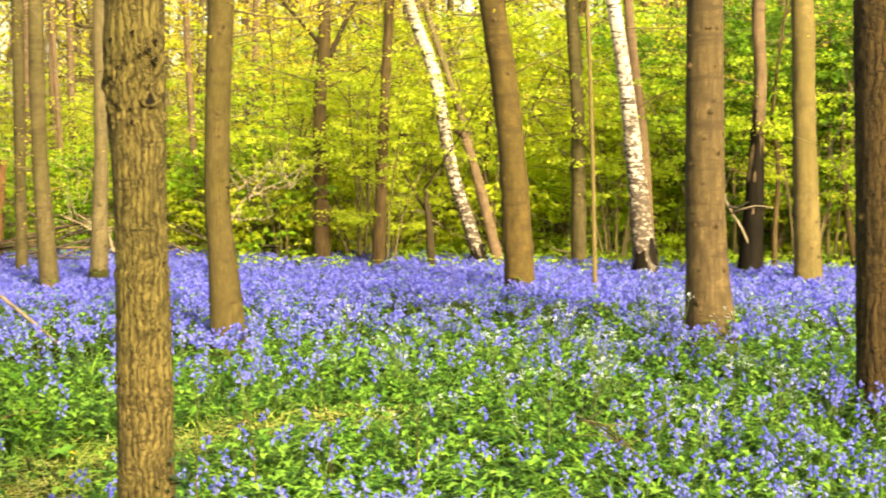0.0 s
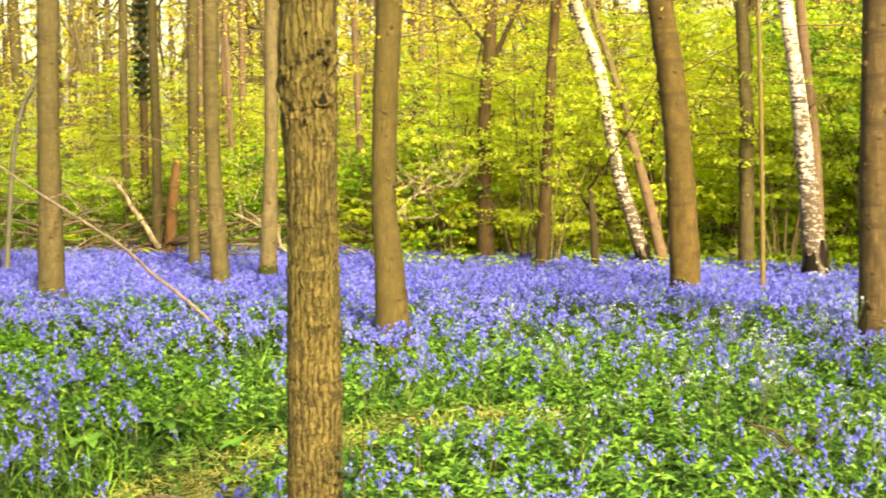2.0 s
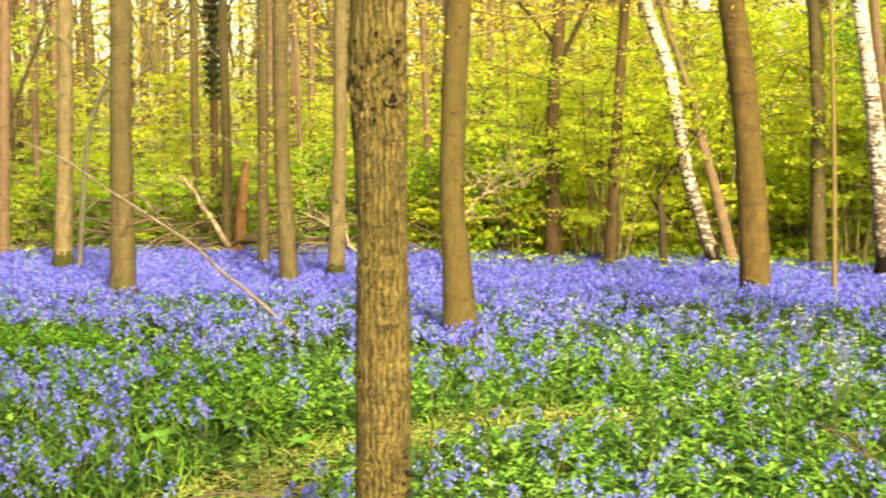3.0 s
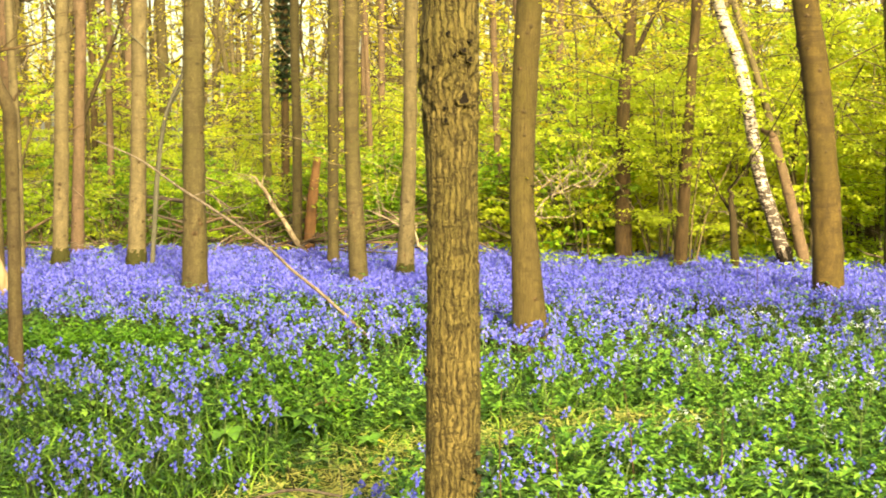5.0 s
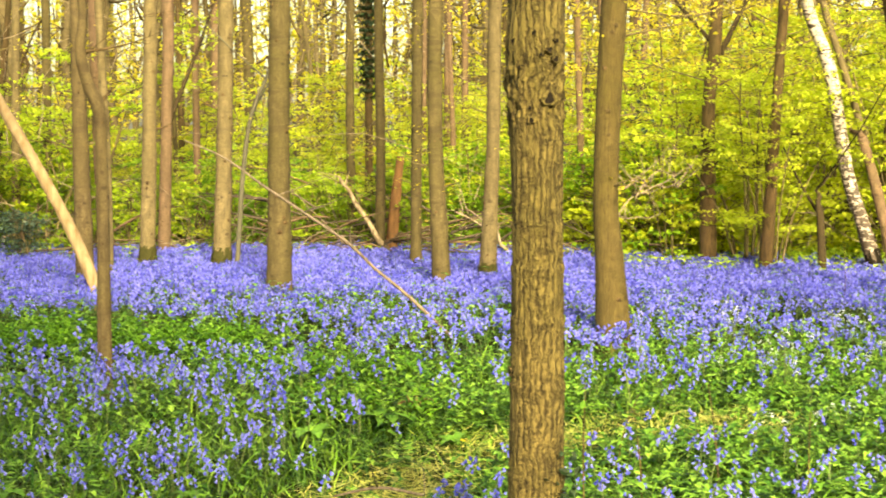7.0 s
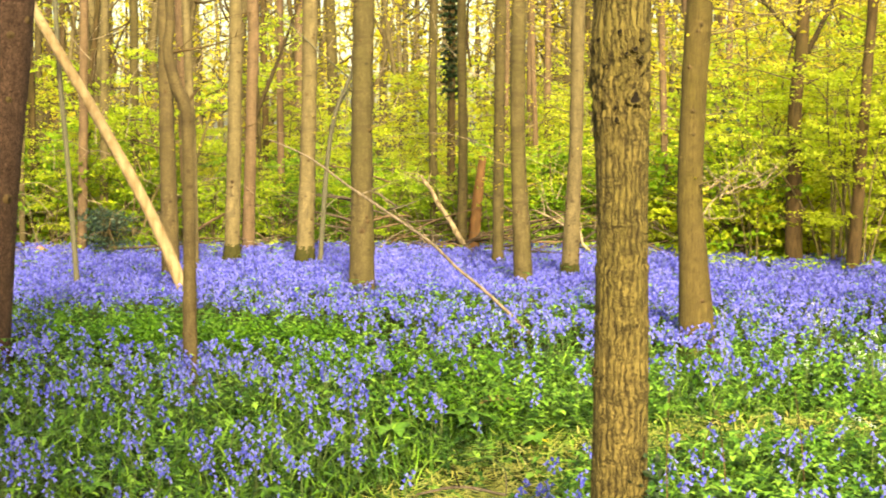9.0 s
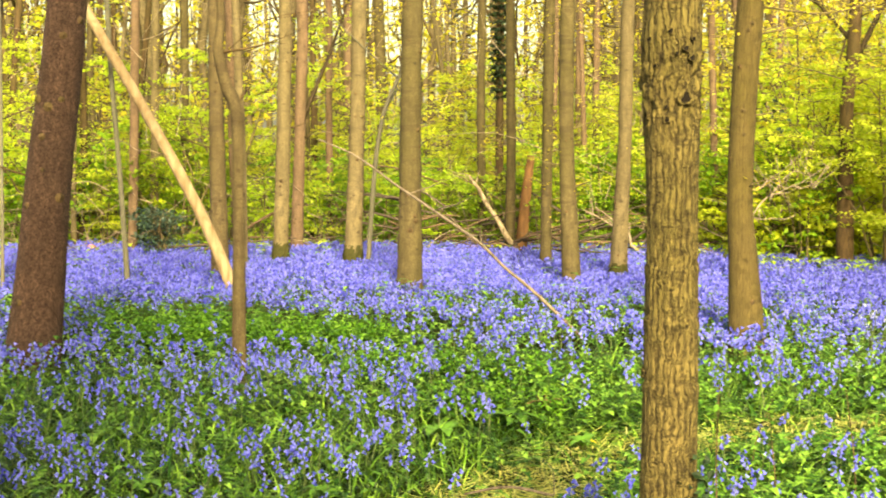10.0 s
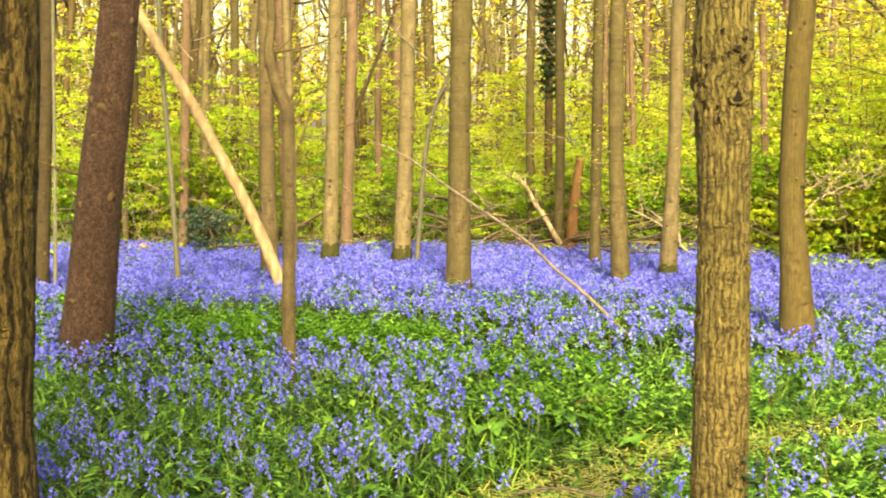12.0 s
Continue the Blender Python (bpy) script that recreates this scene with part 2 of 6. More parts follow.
def plain_wood(name, light, dark, grain=18.0):
    m, t, b, _ = nodes_of(name)
    lines = noise_at(t, grain, (1, 1, 0.3), 5, 0.6, 0.4)
    spots = noise_at(t, 6.0, (1, 1, 1.4), 4, 0.6)
    col = ramp(t, lines, [(0.3, dark), (0.6, light)])
    col = mixed(t, ramp(t, spots, [(0.6, (0, 0, 0)), (0.7, (0.7,) * 3)]), col, dark)
    t.links.new(col, b.inputs["Base Color"])
    b.inputs["Roughness"].default_value = 0.8
    b.inputs["Specular IOR Level"].default_value = 0.1
    bump(t, b, lines, 0.6, 0.004)
    return m


def soil_mat():
    m, t, b, _ = nodes_of("woodland_soil")
    big = noise_at(t, 0.5, (1, 1, 1), 5)
    mid = noise_at(t, 6.0, (1, 1, 1), 6, 0.65)
    fine = noise_at(t, 60.0, (1, 1, 1), 5, 0.7)
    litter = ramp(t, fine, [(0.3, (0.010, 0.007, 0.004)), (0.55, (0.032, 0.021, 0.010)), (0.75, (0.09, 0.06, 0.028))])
    # near-black green: paints the ground between plants as shaded
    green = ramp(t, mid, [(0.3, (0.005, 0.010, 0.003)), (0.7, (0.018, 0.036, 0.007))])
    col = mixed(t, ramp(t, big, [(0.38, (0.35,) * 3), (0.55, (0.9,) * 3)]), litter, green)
    t.links.new(col, b.inputs["Base Color"])
    b.inputs["Roughness"].default_value = 0.95
    b.inputs["Specular IOR Level"].default_value = 0.08
    bump(t, b, fine, 0.8, 0.03)
    return m


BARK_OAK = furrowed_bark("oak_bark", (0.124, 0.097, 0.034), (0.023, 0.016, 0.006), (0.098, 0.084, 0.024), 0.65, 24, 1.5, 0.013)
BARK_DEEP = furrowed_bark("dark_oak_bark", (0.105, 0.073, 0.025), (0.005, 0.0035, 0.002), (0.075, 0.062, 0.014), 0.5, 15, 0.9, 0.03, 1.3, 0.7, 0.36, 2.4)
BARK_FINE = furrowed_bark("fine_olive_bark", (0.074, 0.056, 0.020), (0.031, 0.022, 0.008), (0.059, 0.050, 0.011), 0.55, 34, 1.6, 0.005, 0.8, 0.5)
BARK_GREY = smooth_bark("grey_bark", (0.078, 0.062, 0.028), (0.018, 0.013, 0.007), (0.056, 0.05, 0.015), 0.55, 0.65, 0.9)
BARK_OLIVE = smooth_bark("dark_olive_bark", (0.080, 0.054, 0.016), (0.018, 0.011, 0.005), (0.060, 0.046, 0.010), 0.5, 0.7, 0.5)
BARK_PALE = smooth_bark("pale_bark", (0.138, 0.113, 0.062), (0.036, 0.025, 0.014), (0.094, 0.078, 0.033), 0.5, 0.6, 0.85)
BARK_PINE = ridged_bark("pine_bark", (0.118, 0.070, 0.050), (0.026, 0.013, 0.010), (0.070, 0.048, 0.034), 0.2, 44.0, 0.55, 0.012, 0.020, 0.6)
BARK_PINK = smooth_bark("pink_bark", (0.14, 0.094, 0.062), (0.045, 0.028, 0.018), (0.088, 0.068, 0.028), 0.35, 0.5, 0.8)
BARK_DARK = bark("dark_bark", (0.088, 0.056, 0.026), (0.022, 0.014, 0.008), (0.06, 0.055, 0.014), 0.45, grain=34, stretch=0.2, depth=0.008)
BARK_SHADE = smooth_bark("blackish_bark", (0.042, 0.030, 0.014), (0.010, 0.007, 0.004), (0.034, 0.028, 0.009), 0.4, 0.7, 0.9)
BARK_TWIG = bark("twig_bark", (0.14, 0.11, 0.06), (0.055, 0.04, 0.022), mossy=0.3, grain=50, stretch=0.3, depth=0.002)
BARK_WHIP = bark("smooth_grey_green_bark", (0.115, 0.112, 0.082), (0.05, 0.048, 0.034), (0.075, 0.078, 0.04), 0.3, grain=50, stretch=0.3, depth=0.002)
BARK_YELLOW = smooth_bark("olive_yellow_bark", (0.122, 0.094, 0.038), (0.055, 0.040, 0.017), (0.096, 0.078, 0.024), 0.5, 0.3, 0.2)
BARK_RINGED = smooth_bark("ringed_brown_bark", (0.094, 0.065, 0.031), (0.020, 0.013, 0.007), (0.076, 0.055, 0.022), 0.4, 0.85, 0.9, 0.95)
BARK_UMBER_OAK = furrowed_bark("umber_oak_bark", (0.072, 0.045, 0.017), (0.010, 0.006, 0.003), (0.055, 0.040, 0.012), 0.4, 26, 1.6, 0.014, 1.1, 0.8, 0.5, 1.5)
BARK_UMBER = smooth_bark("umber_bark", (0.090, 0.070, 0.035), (0.026, 0.017, 0.010), (0.07, 0.056, 0.02), 0.4, 0.65, 0.9)
BIRCH = birch_bark("birch_bark")
MOSS = leaf_mat("moss", [(0.022, 0.022, 0.008), (0.045, 0.045, 0.012)], 0.1, 0.9)
WOOD_BARE = plain_wood("barkless_wood", (0.24, 0.19, 0.12), (0.13, 0.085, 0.045))
WOOD_DEAD = plain_wood("dead_wood", (0.088, 0.071, 0.056), (0.026, 0.020, 0.016), 40.0)
WOOD_WHITE = plain_wood("bleached_wood", (0.26, 0.215, 0.16), (0.13, 0.10, 0.07))
WOOD_PIED = plain_wood("half_barked_wood", (0.27, 0.22, 0.15), (0.055, 0.038, 0.024), 26.0)
WOOD_GREY = plain_wood("weathered_grey_wood", (0.140, 0.116, 0.094), (0.040, 0.031, 0.024), 40.0)
WOOD_ORANGE = plain_wood("orange_rotten_wood", (0.135, 0.072, 0.034), (0.06, 0.032, 0.016))
LEAF_HAZEL = leaf_mat("hazel_leaf", [(0.40, 0.50, 0.06), (0.50, 0.61, 0.075), (0.57, 0.65, 0.085), (0.70, 0.68, 0.10)], 0.58, 0.5, 0.22, 0.72)
LEAF_FLOOR = leaf_mat("floor_herb_leaf", [(0.20, 0.36, 0.045), (0.32, 0.50, 0.06), (0.44, 0.58, 0.08)], 0.45)
LEAF_YELLOW = leaf_mat("young_oak_leaf", [(0.44, 0.46, 0.05), (0.54, 0.50, 0.055), (0.60, 0.54, 0.07), (0.66, 0.54, 0.08)], 0.5, 0.5, 0.0, 0.6)
LEAF_DARK = leaf_mat("holly_leaf", [(0.016, 0.040, 0.030), (0.05, 0.088, 0.066)], 0.08, 0.35)
LEAF_IVY = leaf_mat("ivy_leaf", [(0.010, 0.022, 0.009), (0.024, 0.045, 0.02)], 0.05, 0.35)
LEAF_DEEP = leaf_mat("deep_green_leaf", [(0.10, 0.22, 0.024), (0.20, 0.36, 0.04), (0.34, 0.48, 0.05)], 0.45, 0.5, 0.3, 0.6)
# deeper green hazel leaf with the shade of the right end in its colour
LEAF_SHADE = leaf_mat("shaded_hazel_leaf", [(0.07, 0.17, 0.02), (0.13, 0.27, 0.03), (0.20, 0.34, 0.03)], 0.4)
# near-black tones paint shaded gaps among the plants, the brightest paint sunlit blades
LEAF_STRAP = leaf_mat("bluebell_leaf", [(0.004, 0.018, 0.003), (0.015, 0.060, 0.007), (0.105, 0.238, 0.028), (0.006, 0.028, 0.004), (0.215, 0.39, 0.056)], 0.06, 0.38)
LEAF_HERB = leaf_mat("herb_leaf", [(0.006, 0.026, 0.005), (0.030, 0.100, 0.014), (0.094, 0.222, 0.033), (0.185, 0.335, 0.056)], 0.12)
LEAF_BRIGHT = leaf_mat("bright_herb_leaf", [(0.03, 0.11, 0.010), (0.07, 0.20, 0.016), (0.12, 0.27, 0.024)], 0.25)
STRAW = leaf_mat("dry_straw", [(0.40, 0.40, 0.10), (0.58, 0.54, 0.17), (0.30, 0.40, 0.07), (0.70, 0.64, 0.28)], 0.25, 0.6)
FLOWER_BLUE = leaf_mat("bluebell_petal", [(0.045, 0.055, 0.44), (0.10, 0.115, 0.68), (0.215, 0.23, 0.86), (0.145, 0.16, 0.77)], 0.4, 0.5)
FLOWER_WHITE = leaf_mat("white_petal", [(0.56, 0.66, 0.78), (0.66, 0.76, 0.90)], 0.3, 0.6)
STEM_GREEN = leaf_mat("flower_stem", [(0.045, 0.095, 0.022), (0.10, 0.13, 0.055)], 0.1)
SOIL = soil_mat()
# near-black: paints the shade in knot holes, and covers dark trunk feet
NEAR_BLACK = plain_wood("near_black_wood", (0.007, 0.005, 0.003), (0.002, 0.0015, 0.001))


# ---- building helpers ----


def mesh_of(name, verts, faces, materials, index=None, smooth=False):
    """A mesh from arrays: faces are rows of three or four corners (a list of such arrays may be given)."""
    me = bpy.data.meshes.new(name)
    groups = faces if isinstance(faces, list) else [faces]
    groups = [np.asarray(f, dtype=np.int32) for f in groups if len(f)]
    verts = np.asarray(verts, dtype=np.float32)
    loops = np.concatenate([f.ravel() for f in groups])
    sizes = np.concatenate([np.full(len(f), f.shape[1], dtype=np.int32) for f in groups])
    starts = np.concatenate([[0], np.cumsum(sizes)[:-1]]).astype(np.int32)
    me.vertices.add(len(verts))
    me.vertices.foreach_set("co", verts.ravel())
    me.loops.add(len(loops))
    me.loops.foreach_set("vertex_index", loops)
    me.polygons.add(len(sizes))
    me.polygons.foreach_set("loop_start", starts)
    for m in materials if isinstance(materials, (list, tuple)) else [materials]:
        me.materials.append(m)
    if index is not None:
        me.polygons.foreach_set("material_index", np.asarray(index, dtype=np.int32))
    me.polygons.foreach_set("use_smooth", np.full(len(sizes), smooth))
    me.update(calc_edges=True)
    return me


def part(name, mesh, parent, label="", m=None, kind=""):
    """One mesh object under a thing, or under a part."""
    ob = new(name, mesh)
    ob.parent = parent
    if m is not None:
        ob.matrix_basis = m
    return tagged(ob, label, kind=kind)


def thing(name, at, label, category, group="", kind=""):
    ob = new(name)
    ob.empty_display_size = 0.2
    ob.location = at
    return tagged(ob, label, category, group, kind)


def spline(ctrl, step):
    """Catmull-Rom through rows of x, y, z, radius, sampled about every step metres."""
    c = np.asarray(ctrl, dtype=float)
    c = np.vstack([2 * c[0] - c[1], c, 2 * c[-1] - c[-2]])
    c[[0, -1], 3] = c[[1, -2], 3]
    out = []
    for i in range(1, len(c) - 2):
        p0, p1, p2, p3 = c[i - 1:i + 3]
        n = max(2, int(np.linalg.norm(p2[:3] - p1[:3]) / step))
        for u in np.arange(n) / n:
            out.append(0.5 * (2 * p1 + (p2 - p0) * u + (2 * p0 - 5 * p1 + 4 * p2 - p3) * u * u + (3 * p1 - p0 - 3 * p2 + p3) * u ** 3))
    out.append(c[-2])
    out = np.array(out)
    out[:, 3] = np.maximum(out[:, 3], 0.001)
    return out


def tube(ctrl, sides=8, step=0.2, relief=None, closed=True):
    """Verts and faces of a tapering round stem along a spline."""
    s = spline(ctrl, step)
    tan = np.gradient(s[:, :3], axis=0)
    tan /= np.linalg.norm(tan, axis=1, keepdims=True) + 1e-9
    upright = abs(tan[:, 2].mean()) > 0.5
    ref = np.array([1.0, 0, 0]) if upright else np.array([0, 0, 1.0])
    a = np.cross(tan, ref)
    a /= np.linalg.norm(a, axis=1, keepdims=True) + 1e-9
    b = np.cross(tan, a)
    th = np.linspace(0, 2 * math.pi, sides, endpoint=False)
    r = np.repeat(s[:, 3:4], sides, axis=1)
    if relief is not None:
        along = np.concatenate([[0], np.cumsum(np.linalg.norm(np.diff(s[:, :3], axis=0), axis=1))])
        for i in range(len(s)):
            for j in range(sides):
                r[i, j] += relief(th[j], along[i], s[i, 3])
    v = s[:, None, :3] + r[..., None] * (np.cos(th)[None, :, None] * a[:, None, :] + np.sin(th)[None, :, None] * b[:, None, :])
    n = len(s)
    i, j = np.meshgrid(np.arange(n - 1), np.arange(sides), indexing="ij")
    k = (j + 1) % sides
    quads = np.stack([i * sides + j, (i + 1) * sides + j, (i + 1) * sides + k, i * sides + k], axis=-1).reshape(-1, 4)
    verts = v.reshape(-1, 3)
    faces = [quads]
    if closed:
        verts = np.vstack([verts, s[0, :3], s[-1, :3]])
        q = np.arange(sides)
        faces.append(np.vstack([np.stack([np.full(sides, n * sides), q, (q + 1) % sides], axis=1),
                                np.stack([np.full(sides, n * sides + 1), (n - 1) * sides + (q + 1) % sides, (n - 1) * sides + q], axis=1)]))
    return verts, faces


def joined(pieces):
    """Several (verts, faces list) as one."""
    vs, tri, quad, at = [], [], [], 0
    for v, fs in pieces:
        for f in fs:
            (tri if f.shape[1] == 3 else quad).append(f + at)
        vs.append(v)
        at += len(v)
    out = []
    if quad:
        out.append(np.vstack(quad))
    if tri:
        out.append(np.vstack(tri))
    return np.vstack(vs), out


def stamped(verts, faces, at, turn, scale, lean=None):
    """A small template set down many times: at (N,3), turn about z, scale, lean (N,2) as shear. Verts and faces."""
    n, k = len(at), len(verts)
    v = np.repeat(np.asarray(verts, float)[None], n, axis=0) * np.asarray(scale).reshape(n, 1, 1)
    if lean is not None:
        v[..., :2] += v[..., 2:3] * np.asarray(lean)[:, None, :]
    c, s = np.cos(turn)[:, None], np.sin(turn)[:, None]
    x, y = v[..., 0] * c - v[..., 1] * s, v[..., 0] * s + v[..., 1] * c
    v = np.stack([x, y, v[..., 2]], axis=-1) + np.asarray(at)[:, None, :]
    f = (np.asarray(faces)[None] + (np.arange(n) * k)[:, None, None]).reshape(-1, np.asarray(faces).shape[1])
    return v.reshape(-1, 3), f


def leaves_at(pts, size, rng, droop=0.35, flat=0.6):
    """A folded pointed leaf (four corners, two faces) at every point, turned at random. Verts and triangles."""
    n = len(pts)
    size = size * rng.uniform(0.6, 1.3, n)
    d = rng.normal(size=(n, 3))
    d[:, 2] = d[:, 2] * (1 - flat) - droop * np.abs(rng.normal(size=n))
    d /= np.linalg.norm(d, axis=1, keepdims=True)
    up = rng.normal(size=(n, 3)) * (1 - flat) + np.array([0, 0, 1.0])
    w = np.cross(d, up)
    w /= np.linalg.norm(w, axis=1, keepdims=True) + 1e-9
    nrm = np.cross(w, d)
    s = size[:, None]
    base, tip = pts, pts + d * s
    mid = pts + d * s * 0.45
    left, right = mid + w * s * 0.36 + nrm * s * 0.10, mid - w * s * 0.36 + nrm * s * 0.10
    v = np.stack([base, left, tip, right], axis=1).reshape(-1, 3)
    k = np.arange(n)[:, None] * 4
    f = np.concatenate([k + np.array([[0, 2, 1]]), k + np.array([[0, 3, 2]])], axis=1).reshape(-1, 3)
    return v, f


def spot(az, d, z=0.0):
    """A place by its bearing (degrees to the left of the y axis) and distance from the origin."""
    return Vector((-math.sin(radians(az)) * d, math.cos(radians(az)) * d, z))


# ---- the ground: one sheet to the horizon ----
def rise(x, y):
    d = math.hypot(x, y)
    calm = 1 / (1 + (d / 40) ** 2)
    return calm * (0.10 * noise.noise((x * 0.22, y * 0.22, 3.1)) + 0.03 * noise.noise((x * 0.9, y * 0.9, 7.7)))


def build_ground():
    rings = [0.0] + [0.35 * 1.047 ** i for i in range(170)]
    rings = [r for r in rings if r < 800]
    n = 120
    verts, quads = [], []
    for r in rings:
        for k in range(n):
            a = 2 * math.pi * k / n
            x, y = r * math.sin(a), r * math.cos(a)
            verts.append((x, y, rise(x, y)))
    for i in range(len(rings) - 1):
        for k in range(n):
            quads.append((i * n + k, i * n + (k + 1) % n, (i + 1) * n + (k + 1) % n, (i + 1) * n + k))
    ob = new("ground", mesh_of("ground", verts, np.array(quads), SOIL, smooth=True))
    tagged(ob, "woodland floor of dark soil, leaf litter and moss", "ground", kind="structure")


build_ground()

# ---- trees ----
def crown_mesh(name, seed, material, count=260, radius=2.4, height=4.5, leaf=0.13):
    """Loose spring crown: clumps of small leaves round the limb ends, with gaps."""
    rng = np.random.default_rng(seed)
    clumps = rng.normal(size=(46, 3)) * np.array([radius * 0.55, radius * 0.55, height * 0.32]) + np.array([0, 0, height * 0.5])
    own = rng.integers(0, len(clumps), count)
    pts = clumps[own] + rng.normal(size=(count, 3)) * np.array([0.42, 0.42, 0.22])
    v, f = leaves_at(pts, leaf, rng)
    return mesh_of(name, v, f, material)


CROWNS = [crown_mesh("crown", 11, LEAF_YELLOW), crown_mesh("crown", 12, LEAF_HAZEL), crown_mesh("crown", 13, LEAF_YELLOW, 200)]


def furrows(seed, depth, ridges, plates=1.0):
    """Relief of deep bark: wandering upright ridges broken by cross cracks."""
    def relief(th, z, r):
        x, y = math.cos(th), math.sin(th)
        warp = 0.9 * noise.noise((x * 1.6, y * 1.6, z * 2.2 + seed))
        w = math.sin(th * ridges + 5.5 * warp + 1.3 * math.sin(z * 3.1 + seed))
        n = noise.noise((x * 9 + seed, y * 9, z * 7.0))
        crack = noise.noise((x * 3.0, y * 3.0 + seed, z * 17.0))
        ridge = 1.0 - abs(w) ** 0.6
        out = depth * (0.35 - 1.25 * ridge ** 2) + depth * 0.8 * n
        if crack > 0.28 * plates:
            out -= depth * 1.6 * (crack - 0.28 * plates)
        return out
    return relief


def tree(name, label, ctrl, bark_mat, height=13.0, sides=16, relief=None, step=0.2, crown=0, flare=1.25, category="tree", limbs=4,
         scars=0, group=""):
    """A standing tree: rows of x, y, z, radius for its lower stem, carried on upward with limbs and a loose crown."""
    c = np.array(ctrl, dtype=float)
    base = c[0, :3].copy()
    base[2] = 0.0
    ground_z = rise(base[0], base[1])
    rng = np.random.default_rng(int(abs(base[0] * 997 + base[1] * 131)) + 5)
    c[:, :3] -= base
    foot = c[0].copy()
    slope = (c[1, :2] - c[0, :2]) / (c[1, 2] - c[0, 2])
    foot[:2] -= slope * (c[0, 2] + 0.05)
    foot[2], foot[3] = ground_z - 0.05, c[0, 3] * flare
    knee = foot.copy()
    knee[:2] += slope * 0.13
    knee[2], knee[3] = ground_z + 0.1, c[0, 3] * (1 + (flare - 1) * 0.35)
    rows = [foot, knee, *c]
    lean = (c[-1, :2] - c[-2, :2]) / max(0.2, c[-1, 2] - c[-2, 2])
    top = c[-1].copy()
    for k in range(1, 6):
        nxt = top.copy()
        dz = (height - c[-1, 2]) / 5
        lean *= 0.72
        nxt[:2] += lean * dz + rng.normal(size=2) * 0.06
        nxt[2] += dz
        nxt[3] = c[-1, 3] * (1 - 0.17 * k)
        rows.append(nxt)
        top = nxt
    root = thing(name, base, label, category, group)
    lower = [r for r in rows if r[2] <= c[-1, 2] + 0.01]
    v1, f1 = tube(lower + [rows[len(lower)]], sides, step, relief)
    upper = [rows[len(lower)]] + rows[len(lower) + 1:]
    v2, f2 = tube(upper, max(6, sides // 2), 0.6)
    v, f = joined([(v1, f1), (v2, f2)])
    part("trunk", mesh_of("trunk", v, f, bark_mat, smooth=True), root)
    if scars:
        scar_marks(root, lower, scars, rng)
    if limbs:
        for k in range(limbs):
            z = height * rng.uniform(0.5, 0.88)
            i = np.argmin([abs(r[2] - z) for r in rows])
            p = rows[i]
            a = rng.uniform(0, 2 * math.pi)
            out = np.array([math.cos(a), math.sin(a), 0.9]) * rng.uniform(0.9, 1.6)
            r = p[3] * 0.5
            arm = [np.array([*p[:3], r]), np.array([*(p[:3] + out * 0.5), r * 0.7]), np.array([*(p[:3] + out * [1.1, 1.1, 1.3]), r * 0.25])]
            lv, lf = tube(arm, 5, 0.4)
            part("limb", mesh_of("limb", lv, lf, bark_mat, smooth=True), root)
        if crown is not None:
            part("crown", CROWNS[crown], root, "loose yellow-green spring foliage",
                 pose(*(top[:3] - np.array([0, 0, 3.4])), 0, 0, rng.uniform(0, 360)), "stuff")
    return root


def scar_marks(root, rows, count, rng):
    """Small raised collars with dark hearts where side branches were shed."""
    s = spline(rows, 0.05)
    s = s[(s[:, 2] > 0.4) & (s[:, 2] < 3.6)]
    for k in range(count * 2):
        p = s[int(rng.integers(len(s)))]
        facing = math.atan2(-root.location.y, -root.location.x) + rng.uniform(-1.3, 1.3)
        out = np.array([math.cos(facing), math.sin(facing), 0])
        r = p[3] * rng.uniform(0.07, 0.17)
        a = p[:3] + out * (p[3] - r * 0.6)
        rows2 = [np.array([*a, r * 1.8]), np.array([*(a + out * r * 0.75), r * 1.3]), np.array([*(a + out * r * 0.95), r * 0.8]), np.array([*(a + out * r * 0.6), r * 0.3])]
        v, f = tube(rows2, 7, 0.2)
        part("branch_scar", mesh_of("branch_scar", v, f, BARK_DARK, smooth=True), root, "dark scar of a shed branch")


